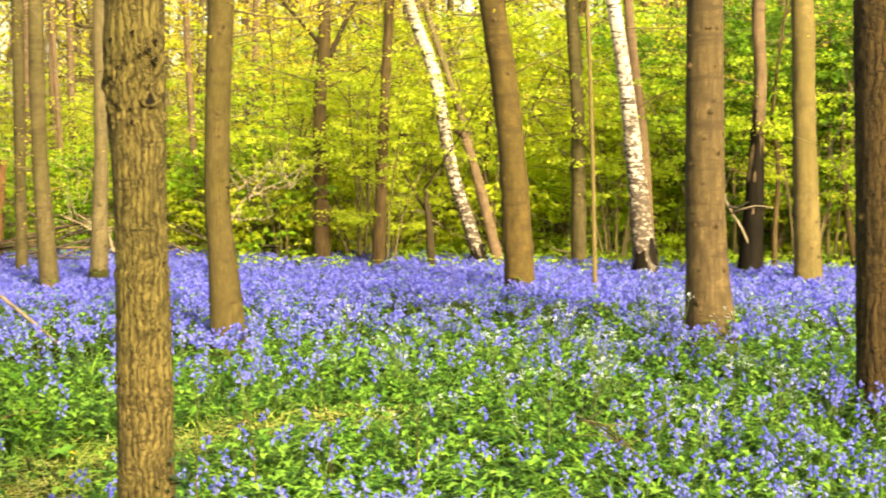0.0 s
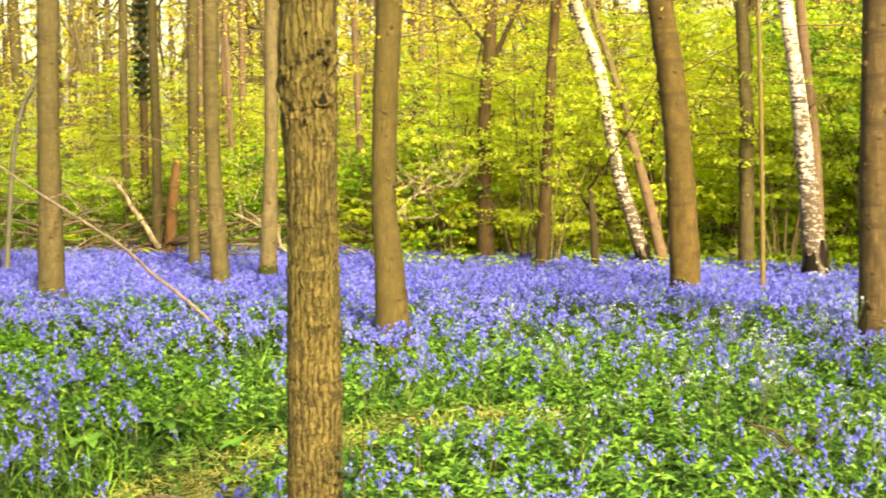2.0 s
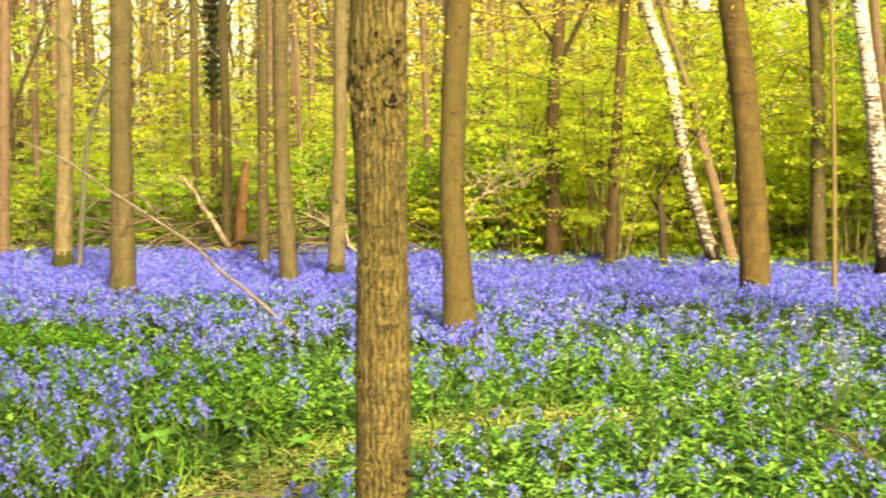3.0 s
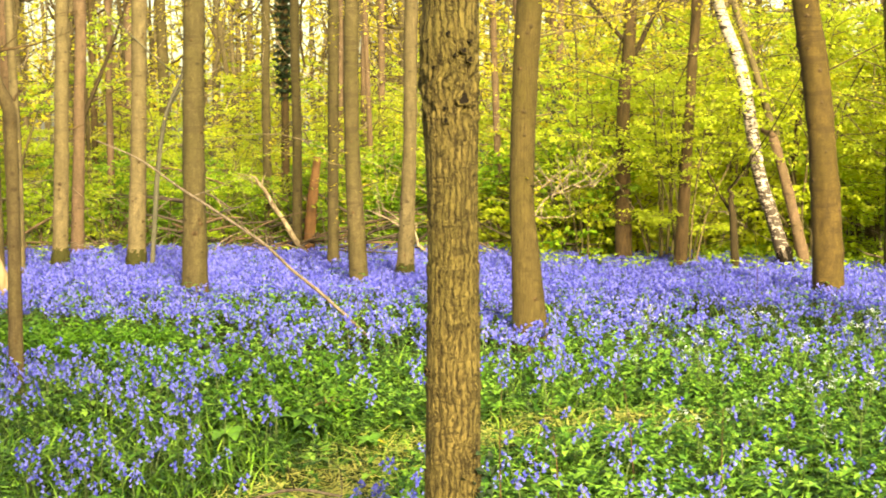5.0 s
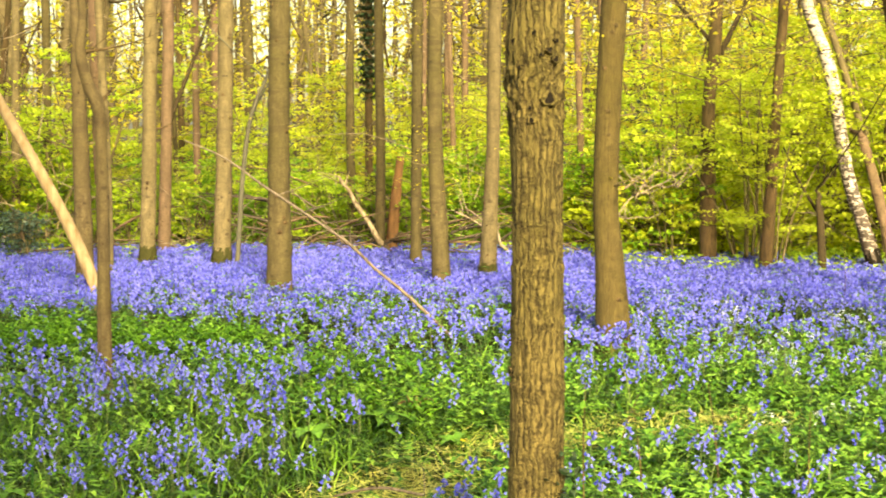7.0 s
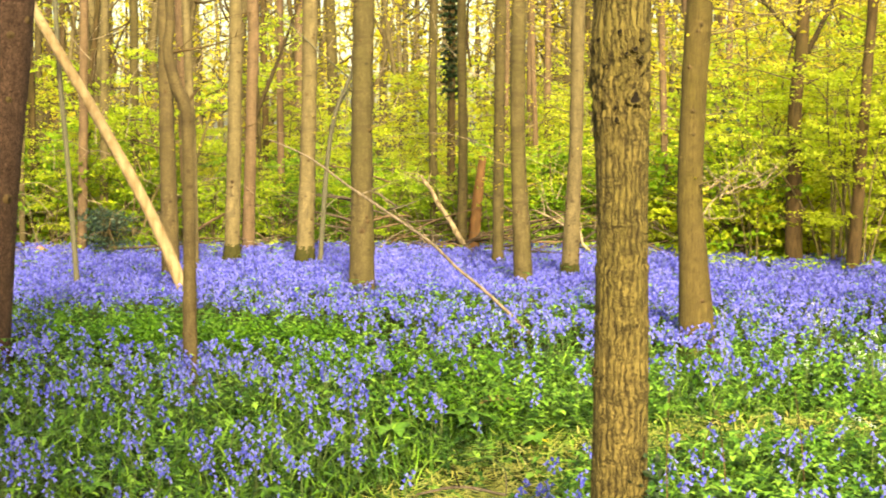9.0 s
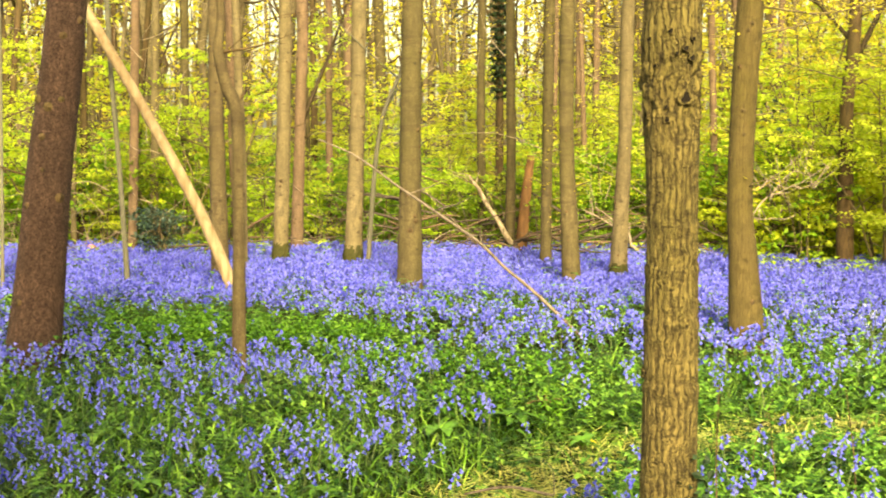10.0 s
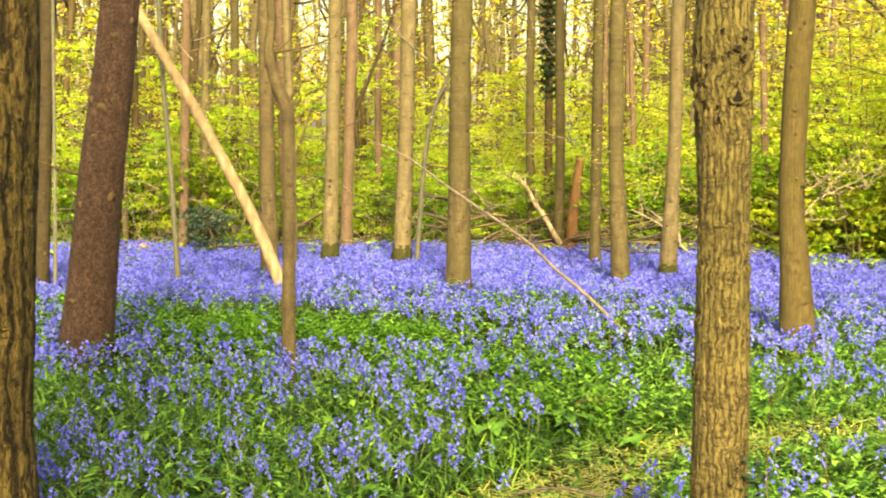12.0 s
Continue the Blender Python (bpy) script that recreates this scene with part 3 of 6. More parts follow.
# near oak-like stem with deep bark, a swollen collar and a knot hole
def near_oak():
    ctrl = [(-0.992, 4.646, 0.28, 0.096), (-0.990, 4.646, 0.60, 0.092), (-0.989, 4.646, 0.94, 0.089), (-0.991, 4.645, 1.30, 0.084),
            (-0.995, 4.645, 1.56, 0.087), (-1.001, 4.643, 1.76, 0.094), (-1.002, 4.643, 1.92, 0.098), (-0.998, 4.645, 2.06, 0.093), (-0.990, 4.646, 2.3, 0.092)]
    base_relief = furrows(2.0, 0.0034, 19)

    def relief(th, z, r):
        out = base_relief(th, z, r)
        zz = z - 0.05
        x, y = math.cos(th), math.sin(th)
        if 1.62 < zz < 2.02:
            k = math.sin((zz - 1.62) / 0.40 * math.pi)
            out += k * 0.012 * noise.noise((x * 7, y * 7, zz * 24)) + k * 0.008 * noise.noise((x * 16, y * 16, zz * 45))
            out -= k * 0.009 * max(0.0, 1 - 7 * abs(noise.noise((x * 2.4, y * 2.4 + 3, zz * 13))))
        for z0, depth in ((0.52, 0.003), (0.83, 0.004), (1.05, 0.003), (1.22, 0.004), (1.38, 0.003)):
            at = zz - z0 - 0.02 * noise.noise((x * 2.5, y * 2.5, z0 * 9))
            out += depth * (math.exp(-(at / 0.02) ** 2) - 1.6 * math.exp(-((at - 0.022) / 0.008) ** 2))
        return out
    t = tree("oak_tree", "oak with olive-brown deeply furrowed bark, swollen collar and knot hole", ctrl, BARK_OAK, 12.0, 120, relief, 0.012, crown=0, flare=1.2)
    # knot holes: a raised lip round a near-black plug that paints the shade inside
    for z, turn, size in ((1.742, 22, 0.018), (1.672, -13, 0.008), (1.712, -16, 0.005), (1.90, 20, 0.008), (1.885, 4, 0.005), (1.93, 34, 0.006), (1.845, -36, 0.006), (1.955, -8, 0.007), (1.93, -50, 0.009), (0.835, -72, 0.011), (1.87, 32, 0.009)):
        away = math.atan2(t.location.y, t.location.x)
        a = away + math.pi + radians(turn)
        o, w, up = Vector((math.cos(a), math.sin(a), 0)), Vector((-math.sin(a), math.cos(a), 0)), Vector((0, 0, 1))
        mid = o * (0.094 if z < 1 else 0.099 if z < 1.8 else 0.106) + up * z
        verts, quads = [], []
        for i in range(16):
            th = 2 * math.pi * i / 16
            around = w * math.cos(th) + up * math.sin(th)
            wide = size * (1.2 + 0.22 * math.sin(3 * th + z * 9))
            for j in range(8):
                ph = 2 * math.pi * j / 8
                fat = size * (0.34 + 0.12 * math.sin(2 * th + z * 5))
                verts.append(mid + around * (wide + fat * math.cos(ph)) + o * fat * 0.8 * math.sin(ph))
                quads.append((i * 8 + j, ((i + 1) % 16) * 8 + j, ((i + 1) % 16) * 8 + (j + 1) % 8, i * 8 + (j + 1) % 8))
        lip = part("knot", mesh_of("knot", verts, np.array(quads), BARK_OAK, smooth=True), t, "round bark lip of a knot hole")
        q = mid - o * 0.012
        f = mid + o * 0.0015
        v, fc = tube([(q.x, q.y, q.z, size * 1.3), (f.x, f.y, f.z, size * 1.15)], 12, 0.01)
        part("hollow", mesh_of("hollow", v, fc, NEAR_BLACK, smooth=False), lip, "near-black plug that paints the shade inside a knot hole")
    return t


NEAR_OAK = near_oak()

TREES = [
    # name, label, lower stem, bark, height, sides, crown, scars
    ("B", "oak_tree", "slender oak with smooth olive-grey bark and a bent stem", [(-1.58, 10.31, 0.28, 0.129), (-1.61, 10.30, 0.78, 0.104), (-1.64, 10.30, 1.20, 0.092), (-1.62, 10.30, 2.02, 0.093), (-1.59, 10.31, 2.63, 0.095)], BARK_FINE, 13, 40, 0, 5),
    ("C1", "larch_tree", "straight grey-brown larch stem with shed-branch scars", [(-3.69, 13.24, 0.28, 0.093), (-3.75, 13.23, 1.61, 0.074), (-3.75, 13.23, 2.96, 0.071)], BARK_GREY, 14, 20, 2, 7),
    ("C2", "larch_tree", "straight brown larch stem with young yellow leaves", [(-3.41, 13.98, 0.28, 0.092), (-3.36, 13.99, 1.62, 0.069), (-3.34, 13.99, 3.03, 0.070)], BARK_PALE, 14, 20, 2, 6),
    ("C0", "larch_tree", "thin straight larch stem at the edge of the flowers", [(-4.54, 15.23, 0.28, 0.064), (-4.53, 15.23, 1.62, 0.060), (-4.52, 15.23, 3.17, 0.061)], BARK_GREY, 14, 16, 2, 5),
    ("G", "larch_tree", "straight olive-brown larch stem with ringed scars", [(-4.96, 12.20, 0.28, 0.128), (-4.96, 12.21, 0.7, 0.108), (-4.96, 12.21, 1.61, 0.100), (-4.94, 12.22, 2.89, 0.094)], BARK_GREY, 15, 28, 2, 9),
    ("D1", "larch_tree", "pale tan larch stem with a dark mossy foot", [(-6.45, 14.23, 0.28, 0.100), (-6.41, 14.25, 1.62, 0.087), (-6.38, 14.26, 3.12, 0.081)], BARK_PALE, 15, 20, 2, 6),
    ("F1", "larch_tree", "pale smooth tan stem with a mossy foot", [(-7.25, 14.06, 0.28, 0.090), (-7.22, 14.08, 1.62, 0.079), (-7.19, 14.09, 3.12, 0.072)], BARK_PALE, 15, 20, 2, 5),
    ("F2", "pine_tree", "pinkish flaky pine stem with a forked side limb", [(-7.91, 15.78, 0.28, 0.079), (-7.86, 15.80, 1.96, 0.070), (-7.84, 15.82, 3.30, 0.072)], BARK_PINK, 14, 18, 1, 6),
    ("K", "larch_tree", "brown larch stem behind a leaning pole", [(-7.10, 12.45, 0.28, 0.092), (-7.12, 12.44, 1.59, 0.076), (-7.13, 12.44, 2.99, 0.067)], BARK_UMBER, 14, 18, 2, 8),
    ("Q", "larch_tree", "thin pale larch stem in the flowers", [(-7.37, 13.41, 0.28, 0.055), (-7.38, 13.41, 1.59, 0.049), (-7.42, 13.38, 3.09, 0.043)], BARK_PALE, 13, 14, 2, 3),
    ("H", "pine_tree", "thick reddish-brown pine with scaly bark, leaning", [(-6.00, 7.97, 0.28, 0.183), (-5.965, 8.0, 0.7, 0.166), (-5.91, 8.04, 1.40, 0.151), (-5.80, 8.12, 2.55, 0.131)], BARK_PINE, 15, 44, 1, 6),
    ("J", "oak_tree", "thick oak with dark deeply furrowed bark", [(-3.77, 4.36, 0.28, 0.168), (-3.76, 4.36, 0.55, 0.149), (-3.73, 4.37, 1.16, 0.139), (-3.71, 4.38, 2.13, 0.146)], BARK_DEEP, 13, 90, 0, 0),
    ("I", "larch_tree", "dark ringed larch stem with a dead side branch", [(-8.88, 11.12, 0.28, 0.085), (-8.84, 11.16, 1.59, 0.076), (-8.79, 11.19, 2.93, 0.074)], BARK_SHADE, 14, 18, 2, 8),
    ("X1", "larch_tree", "brown larch stem beyond the flowers", [(-9.77, 15.00, 0.28, 0.061), (-9.74, 15.02, 1.59, 0.057), (-9.71, 15.04, 3.32, 0.053)], BARK_PINK, 14, 14, 2, 4),
    ("X2", "larch_tree", "thin sunlit larch stem beyond the flowers", [(-9.90, 15.70, 0.28, 0.055), (-9.88, 15.71, 1.59, 0.052), (-9.85, 15.73, 3.39, 0.052)], BARK_PALE, 14, 14, 2, 3),
    ("X3", "larch_tree", "thin pale larch stem at the wood's edge", [(-10.70, 15.11, 0.28, 0.040), (-10.69, 15.11, 1.23, 0.035), (-10.64, 15.15, 3.36, 0.033)], BARK_PALE, 12, 12, 2, 2),
    ("T3", "oak_tree", "leaning oak with smooth dark olive-brown bark", [(0.73, 13.56, 0.28, 0.148), (0.67, 13.56, 1.35, 0.130), (0.58, 13.57, 2.2, 0.125), (0.47, 13.58, 2.95, 0.122)], BARK_OLIVE, 14, 32, 0, 5),
    ("T4", "oak_tree", "straight brown oak with smooth ringed bark and scars", [(1.93, 10.21, 0.28, 0.182), (1.90, 10.21, 0.75, 0.150), (1.88, 10.21, 1.40, 0.139), (1.87, 10.22, 2.61, 0.128)], BARK_RINGED, 14, 64, 0, 8),
    ("T5", "larch_tree", "smooth straight olive-yellow stem among the flowers", [(3.61, 14.01, 0.28, 0.138), (3.56, 14.02, 1.60, 0.115), (3.52, 14.03, 2.98, 0.109)], BARK_YELLOW, 14, 24, 2, 2),
    ("T6", "oak_tree", "thick brown oak with furrowed bark and dark foot", [(2.39, 7.57, 0.28, 0.166), (2.36, 7.58, 1.45, 0.155), (2.33, 7.59, 2.35, 0.150)], BARK_UMBER_OAK, 13, 80, 0, 4),
    ("E1", "oak_tree", "brown forked oak stem at the edge of the flowers", [(-1.43, 16.78, 0.28, 0.103), (-1.45, 16.78, 1.96, 0.077), (-1.39, 16.78, 2.75, 0.074)], BARK_DARK, 12, 18, 0, 3),
    ("E2", "oak_tree", "dark brown stem among hazel bushes", [(-0.75, 16.33, 0.28, 0.079), (-0.67, 16.33, 1.95, 0.059), (-0.60, 16.33, 3.23, 0.057)], BARK_DARK, 12, 16, 0, 2),
    ("E4", "oak_tree", "brown stem with young leaves at the edge of the flowers", [(1.59, 16.61, 0.28, 0.092), (1.57, 16.61, 1.94, 0.080), (1.50, 16.62, 3.25, 0.073)], BARK_GREY, 13, 18, 0, 3),
    ("E5", "pine_tree", "stem with a pinkish flaky top and a dark foot", [(3.33, 15.34, 0.28, 0.115), (3.37, 15.33, 1.30, 0.081), (3.41, 15.33, 2.21, 0.069), (3.38, 15.33, 3.11, 0.069)], BARK_PINK, 13, 18, 1, 5),
    ("V1", "larch_tree", "brown larch stem beside an ivy-clad trunk", [(-5.50, 16.90, 0.28, 0.068), (-5.49, 16.90, 1.60, 0.060), (-5.51, 16.90, 3.34, 0.056)], BARK_GREY, 14, 14, 2, 3),
    ("Y1", "larch_tree", "thin grey larch stem among bushes", [(-6.06, 17.48, 0.28, 0.059), (-6.09, 17.48, 1.97, 0.055), (-6.08, 17.48, 3.42, 0.055)], BARK_GREY, 14, 14, 2, 4),
    ("Y2", "pine_tree", "thin pinkish stem behind an oak", [(-3.10, 17.99, 0.28, 0.053), (-3.17, 17.97, 1.96, 0.046), (-3.22, 17.97, 3.36, 0.044)], BARK_PINK, 13, 12, 1, 4),
    ("bir2b", "oak_tree", "thin brown stem close behind a birch", [(2.30, 15.77, 0.28, 0.063), (2.22, 15.78, 1.61, 0.057), (2.07, 15.80, 2.86, 0.054)], BARK_PINK, 12, 14, 0, 2),
]
RELIEF = {"J": (furrows(5.0, 0.0075, 12), 0.016), "T6": (furrows(9.0, 0.005, 15), 0.025), "T4": (furrows(4.0, 0.0028, 17), 0.03),
          "H": (furrows(7.0, 0.003, 9, 0.4), 0.03), "B": (furrows(3.0, 0.0012, 12), 0.04)}


def knuckles(seed):
    """Slight swellings where whorls of branches were shed, and an uneven girth."""
    def relief(th, z, r):
        x, y = math.cos(th), math.sin(th)
        whorl = max(0.0, math.sin(z * 9.5 + seed + 1.5 * noise.noise((z * 0.8, seed, 0)))) ** 8
        return r * (0.08 * noise.noise((x * 1.3 + seed, y * 1.3, z * 2.2)) + 0.10 * whorl * (0.6 + noise.noise((x * 3, y * 3 + seed, z * 5))) + 0.025 * noise.noise((x * 5, y * 5, z * 14 + seed)))
    return relief


STANDING = {"A": NEAR_OAK}
for key, name, label, ctrl, bark_mat, height, sides, crown, scars in TREES:
    relief, step = RELIEF.get(key, (knuckles(len(STANDING) * 2.7), 0.055))
    STANDING[key] = tree(name, label, ctrl, bark_mat, height, sides, relief, step, crown, scars=scars)
STANDING["bir1"] = tree("birch_tree", "leaning silver birch with white bark and dark bands", [(0.41, 16.43, 0.28, 0.088), (0.27, 16.43, 0.75, 0.078), (0.10, 16.43, 1.30, 0.075), (-0.10, 16.44, 2.40, 0.072), (-0.39, 16.45, 3.24, 0.065)], BIRCH, 12, 24, None, 0.1, 1)
STANDING["bir2"] = tree("birch_tree", "silver birch with white flaking bark and a rough dark foot", [(2.17, 15.19, 0.28, 0.140), (2.12, 15.2, 0.75, 0.112), (2.06, 15.20, 1.31, 0.098), (1.95, 15.22, 2.21, 0.079), (1.81, 15.24, 3.11, 0.073)], BIRCH, 12, 24, furrows(6.0, 0.004, 7), 0.06, 1)
tree("leaning_tree", "leaning broken-off brown stem beside a birch", [(0.62, 16.41, 0.28, 0.065), (0.42, 16.42, 1.10, 0.059), (0.27, 16.43, 1.62, 0.052)], BARK_PINK, 1.80, 14, knuckles(3.0), 0.05, None, limbs=0, scars=4)
tree("leaning_tree", "thin pale leaning stem close behind a birch", [(0.60, 16.9, 0.28, 0.040), (0.30, 16.9, 1.6, 0.040), (0.06, 16.9, 2.4, 0.040), (-0.22, 16.9, 3.3, 0.038)], BARK_PALE, 9, 12, knuckles(5.0), 0.08, None, limbs=0, scars=2)
STANDING["S"] = tree("small_tree", "crooked young tree with brown bark among bluebells", [(-4.36, 7.83, 0.28, 0.046), (-4.36, 7.84, 1.07, 0.040), (-4.367, 7.845, 1.55, 0.039), (-4.375, 7.84, 1.80, 0.042), (-4.43, 7.81, 1.95, 0.036), (-4.468, 7.79, 2.15, 0.033), (-4.452, 7.80, 2.34, 0.027), (-4.462, 7.79, 2.6, 0.024)], BARK_UMBER, 6, 20, knuckles(8.0), 0.03, None, scars=7)


def whip(label, ctrl, mat, height):
    tree("sapling", label, ctrl, mat, height, 10, None, 0.1, None, 1.15, "sapling", limbs=3)


whip("thin grey-green leaning sapling", [(-7.58, 11.52, 0.28, 0.028), (-7.63, 11.49, 1.32, 0.025), (-7.68, 11.46, 2.12, 0.025), (-7.71, 11.44, 2.92, 0.024)], BARK_WHIP, 6)
whip("thin pale upright sapling", [(-8.68, 11.09, 0.28, 0.020), (-8.67, 11.10, 1.59, 0.017), (-8.66, 11.10, 2.92, 0.016)], BARK_WHIP, 5)
whip("thin upright pale pole sapling among bluebells", [(1.43, 13.36, 0.28, 0.025), (1.40, 13.37, 1.61, 0.021), (1.35, 13.37, 2.93, 0.020)], BARK_YELLOW, 6)
whip("thin grey sapling with a curved broken top", [(-6.28, 14.26, 0.28, 0.028), (-6.21, 14.29, 1.31, 0.026), (-6.12, 14.33, 1.92, 0.024), (-5.98, 14.40, 2.28, 0.018)], BARK_WHIP, 3.2)
whip("dark thin stem at the bushes' foot", [(-0.14, 16.21, 0.28, 0.050), (-0.17, 16.21, 0.79, 0.042), (-0.20, 16.21, 0.95, 0.032)], BARK_SHADE, 1.25)
whip("dark thin crooked stem by a log", [(4.70, 16.18, 0.28, 0.047), (4.62, 16.21, 0.76, 0.040), (4.56, 16.22, 1.41, 0.034)], BARK_DARK, 4)
whip("dark thin stem by a larch", [(3.67, 15.69, 0.28, 0.032), (3.67, 15.69, 0.67, 0.029), (3.70, 15.69, 1.29, 0.026)], BARK_DARK, 4)


# ---- fallen and leaning wood ----
def pole(name, label, ctrl, mat, sides=10, step=0.15, category="branch", twigs=0, seed=1, stout=0.5):
    c = np.array(ctrl, float)
    base = c[0, :3].copy()
    c[:, :3] -= base
    v, f = tube(c, sides, step, furrows(seed, 0.0012, 5) if sides >= 10 else None)
    root = thing(name, base, label, category)
    part("stem", mesh_of("stem", v, f, mat, smooth=True), root)
    rng = np.random.default_rng(seed)
    s = spline(c, 0.1)
    for k in range(twigs):
        p = s[int(rng.integers(len(s) // 4, len(s)))]
        d = rng.normal(size=3) * np.array([1, 0.6, 0.8])
        d[2] = abs(d[2])
        d *= rng.uniform(0.15, 0.5) / np.linalg.norm(d)
        tw = [np.array([*p[:3], p[3] * stout]), np.array([*(p[:3] + d * 0.5 + rng.normal(size=3) * 0.03), p[3] * stout * 0.7]), np.array([*(p[:3] + d), p[3] * stout * 0.3])]
        tv, tf = tube(tw, 5, 0.1)
        part("twig", mesh_of("twig", tv, tf, mat, smooth=True), root)
    return root


pole("leaning_pole", "pale barkless pole leaning across the trees", [(-6.46, 11.62, 0.0, 0.064), (-6.51, 11.59, 0.28, 0.061), (-6.76, 11.45, 0.97, 0.055), (-7.20, 11.20, 1.93, 0.050), (-7.61, 10.97, 2.77, 0.045), (-8.6, 10.45, 4.9, 0.035)], WOOD_BARE, 16, 0.08, "log")
pole("broken_log", "pale broken log propped in the brushwood", [(-5.22, 16.77, 0.02, 0.038), (-5.36, 16.73, 0.27, 0.033), (-5.46, 16.70, 0.40, 0.037), (-5.60, 16.66, 0.66, 0.029), (-5.70, 16.63, 0.80, 0.031), (-5.81, 16.59, 1.02, 0.022), (-5.87, 16.57, 1.09, 0.024), (-5.92, 16.56, 1.18, 0.012)], WOOD_PIED, 14, 0.04, "log", 3, 4)
pole("fallen_branch", "long thin bare fallen branch rising from the flowers", [(-2.80, 10.32, 0.12, 0.013), (-2.965, 10.29, 0.28, 0.013), (-3.175, 10.245, 0.475, 0.013), (-3.385, 10.20, 0.65, 0.012), (-3.55, 10.165, 0.815, 0.012), (-3.74, 10.12, 0.955, 0.012), (-3.99, 10.05, 1.13, 0.011), (-4.20, 9.99, 1.275, 0.009), (-4.46, 9.885, 1.48, 0.007), (-4.74, 9.77, 1.615, 0.004)], WOOD_GREY, 10, 0.08, "branch", 5, 6)
a, b, c = spot(20.2, 6.0), spot(18.4, 6.06), spot(16.5, 6.0)
pole("stick", "bare brown stick lying on the path", [(a.x, a.y, 0.09, 0.005), (b.x, b.y, 0.11, 0.008), (c.x, c.y, 0.09, 0.006)], WOOD_DEAD, 8, 0.05, "stick", 2, 9)
for k in range(3):
    a, b = spot(-5.1 - 0.15 * k, 7.05 - 0.12 * k), spot(-7.3 - 0.3 * k, 6.62 - 0.1 * k)
    pole("stick", "dry bare stick lying among the herbs", [(a.x, a.y, 0.26, 0.0035), ((a.x + b.x) / 2, (a.y + b.y) / 2 + 0.05 * k, 0.22 + 0.02 * k, 0.004), (b.x, b.y, 0.18, 0.003)], WOOD_DEAD if k == 1 else BARK_TWIG, 6, 0.08, "stick", 3, 10 + k)
pole("dead_tree", "orange-brown rotten broken trunk leaning on its neighbour", [(-5.42, 17.06, 0.0, 0.080), (-5.36, 17.08, 0.8, 0.072), (-5.29, 17.10, 1.42, 0.050)], WOOD_ORANGE, 12, 0.1, "log", 0, 3)


# ---- twigs, tufts, moss and ivy on the standing trees ----
def stem_at(root, z):
    """Middle and radius of a tree's trunk at a height, from its mesh."""
    trunk = [o for o in root.children if o.name.startswith("trunk")][0]
    co = np.empty(len(trunk.data.vertices) * 3, dtype=np.float32)
    trunk.data.vertices.foreach_get("co", co)
    co = co.reshape(-1, 3)
    off = np.abs(co[:, 2] - z)
    near = co[off < max(0.15, off.min() + 0.05)]
    mid = near.mean(axis=0)
    return np.array([mid[0], mid[1], z]), float(np.hypot(*(near[:, :2] - mid[:2]).T).mean())


def leafy_branch(root, z, turn, length, leaves, mat=None, leaf=0.038, rise_by=0.35, bark_mat=None, thick=0.35, seed=0, side_twigs=4, cap=0.009):
    """A side branch with twigs and loose young leaves. turn: degrees, 0 to the camera's right, 90 away from it."""
    rng = np.random.default_rng(seed + int(z * 100))
    p, r = stem_at(root, z)
    away = math.atan2(root.location.y, root.location.x)
    a = away - math.pi / 2 + radians(turn)
    o = np.array([math.cos(a), math.sin(a), rise_by])
    r0 = min(r * thick, cap)
    mid, end = p + o * length * 0.5 + rng.normal(size=3) * 0.06 * length, p + o * length
    rows = [np.array([*(p + o * r * 0.6), r0]), np.array([*mid, r0 * 0.6]), np.array([*end, 0.002])]
    pieces, s = [tube(rows, 5, 0.15)], spline(rows, 0.05)
    pts = [s[int(len(s) * 0.3):, :3][rng.integers(0, max(1, len(s) - int(len(s) * 0.3)), max(1, leaves // 3))] + rng.normal(size=(max(1, leaves // 3), 3)) * 0.05]
    for k in range(side_twigs):
        q = s[int(rng.integers(len(s) // 4, len(s)))][:3]
        d = rng.normal(size=3) * length * 0.22
        pieces.append(tube([np.array([*q, r0 * 0.35]), np.array([*(q + d), 0.0015])], 4, 0.2))
        n = max(2, leaves // (2 * side_twigs))
        pts.append(q + d * rng.uniform(0.2, 1.1, n)[:, None] + rng.normal(size=(n, 3)) * 0.06)
    v, f = joined(pieces)
    b = part("branch", mesh_of("branch", v, f, bark_mat or BARK_TWIG, smooth=True), root)
    if leaves:
        v, f = leaves_at(np.vstack(pts), leaf, rng, 0.3, 0.5)
        part("foliage", mesh_of("foliage", v, f, mat or LEAF_YELLOW), b, "tuft of young yellow leaves", kind="stuff")


rng = np.random.default_rng(17)
TUFTS = {"C1": 7, "C2": 9, "C0": 4, "D1": 6, "G": 1, "B": 4, "E1": 4, "E2": 4, "E4": 9, "T5": 4, "K": 3, "X1": 3, "V1": 4, "Y1": 5, "Y2": 5, "F2": 2, "bir2": 2}
for key, count in TUFTS.items():
    for k in range(count):
        leafy_branch(STANDING[key], rng.uniform(0.7, 3.3), (0 if rng.uniform() < 0.5 else 180) + rng.uniform(-35, 35), rng.uniform(0.15, 0.4), int(rng.uniform(10, 26)), seed=k, side_twigs=2)
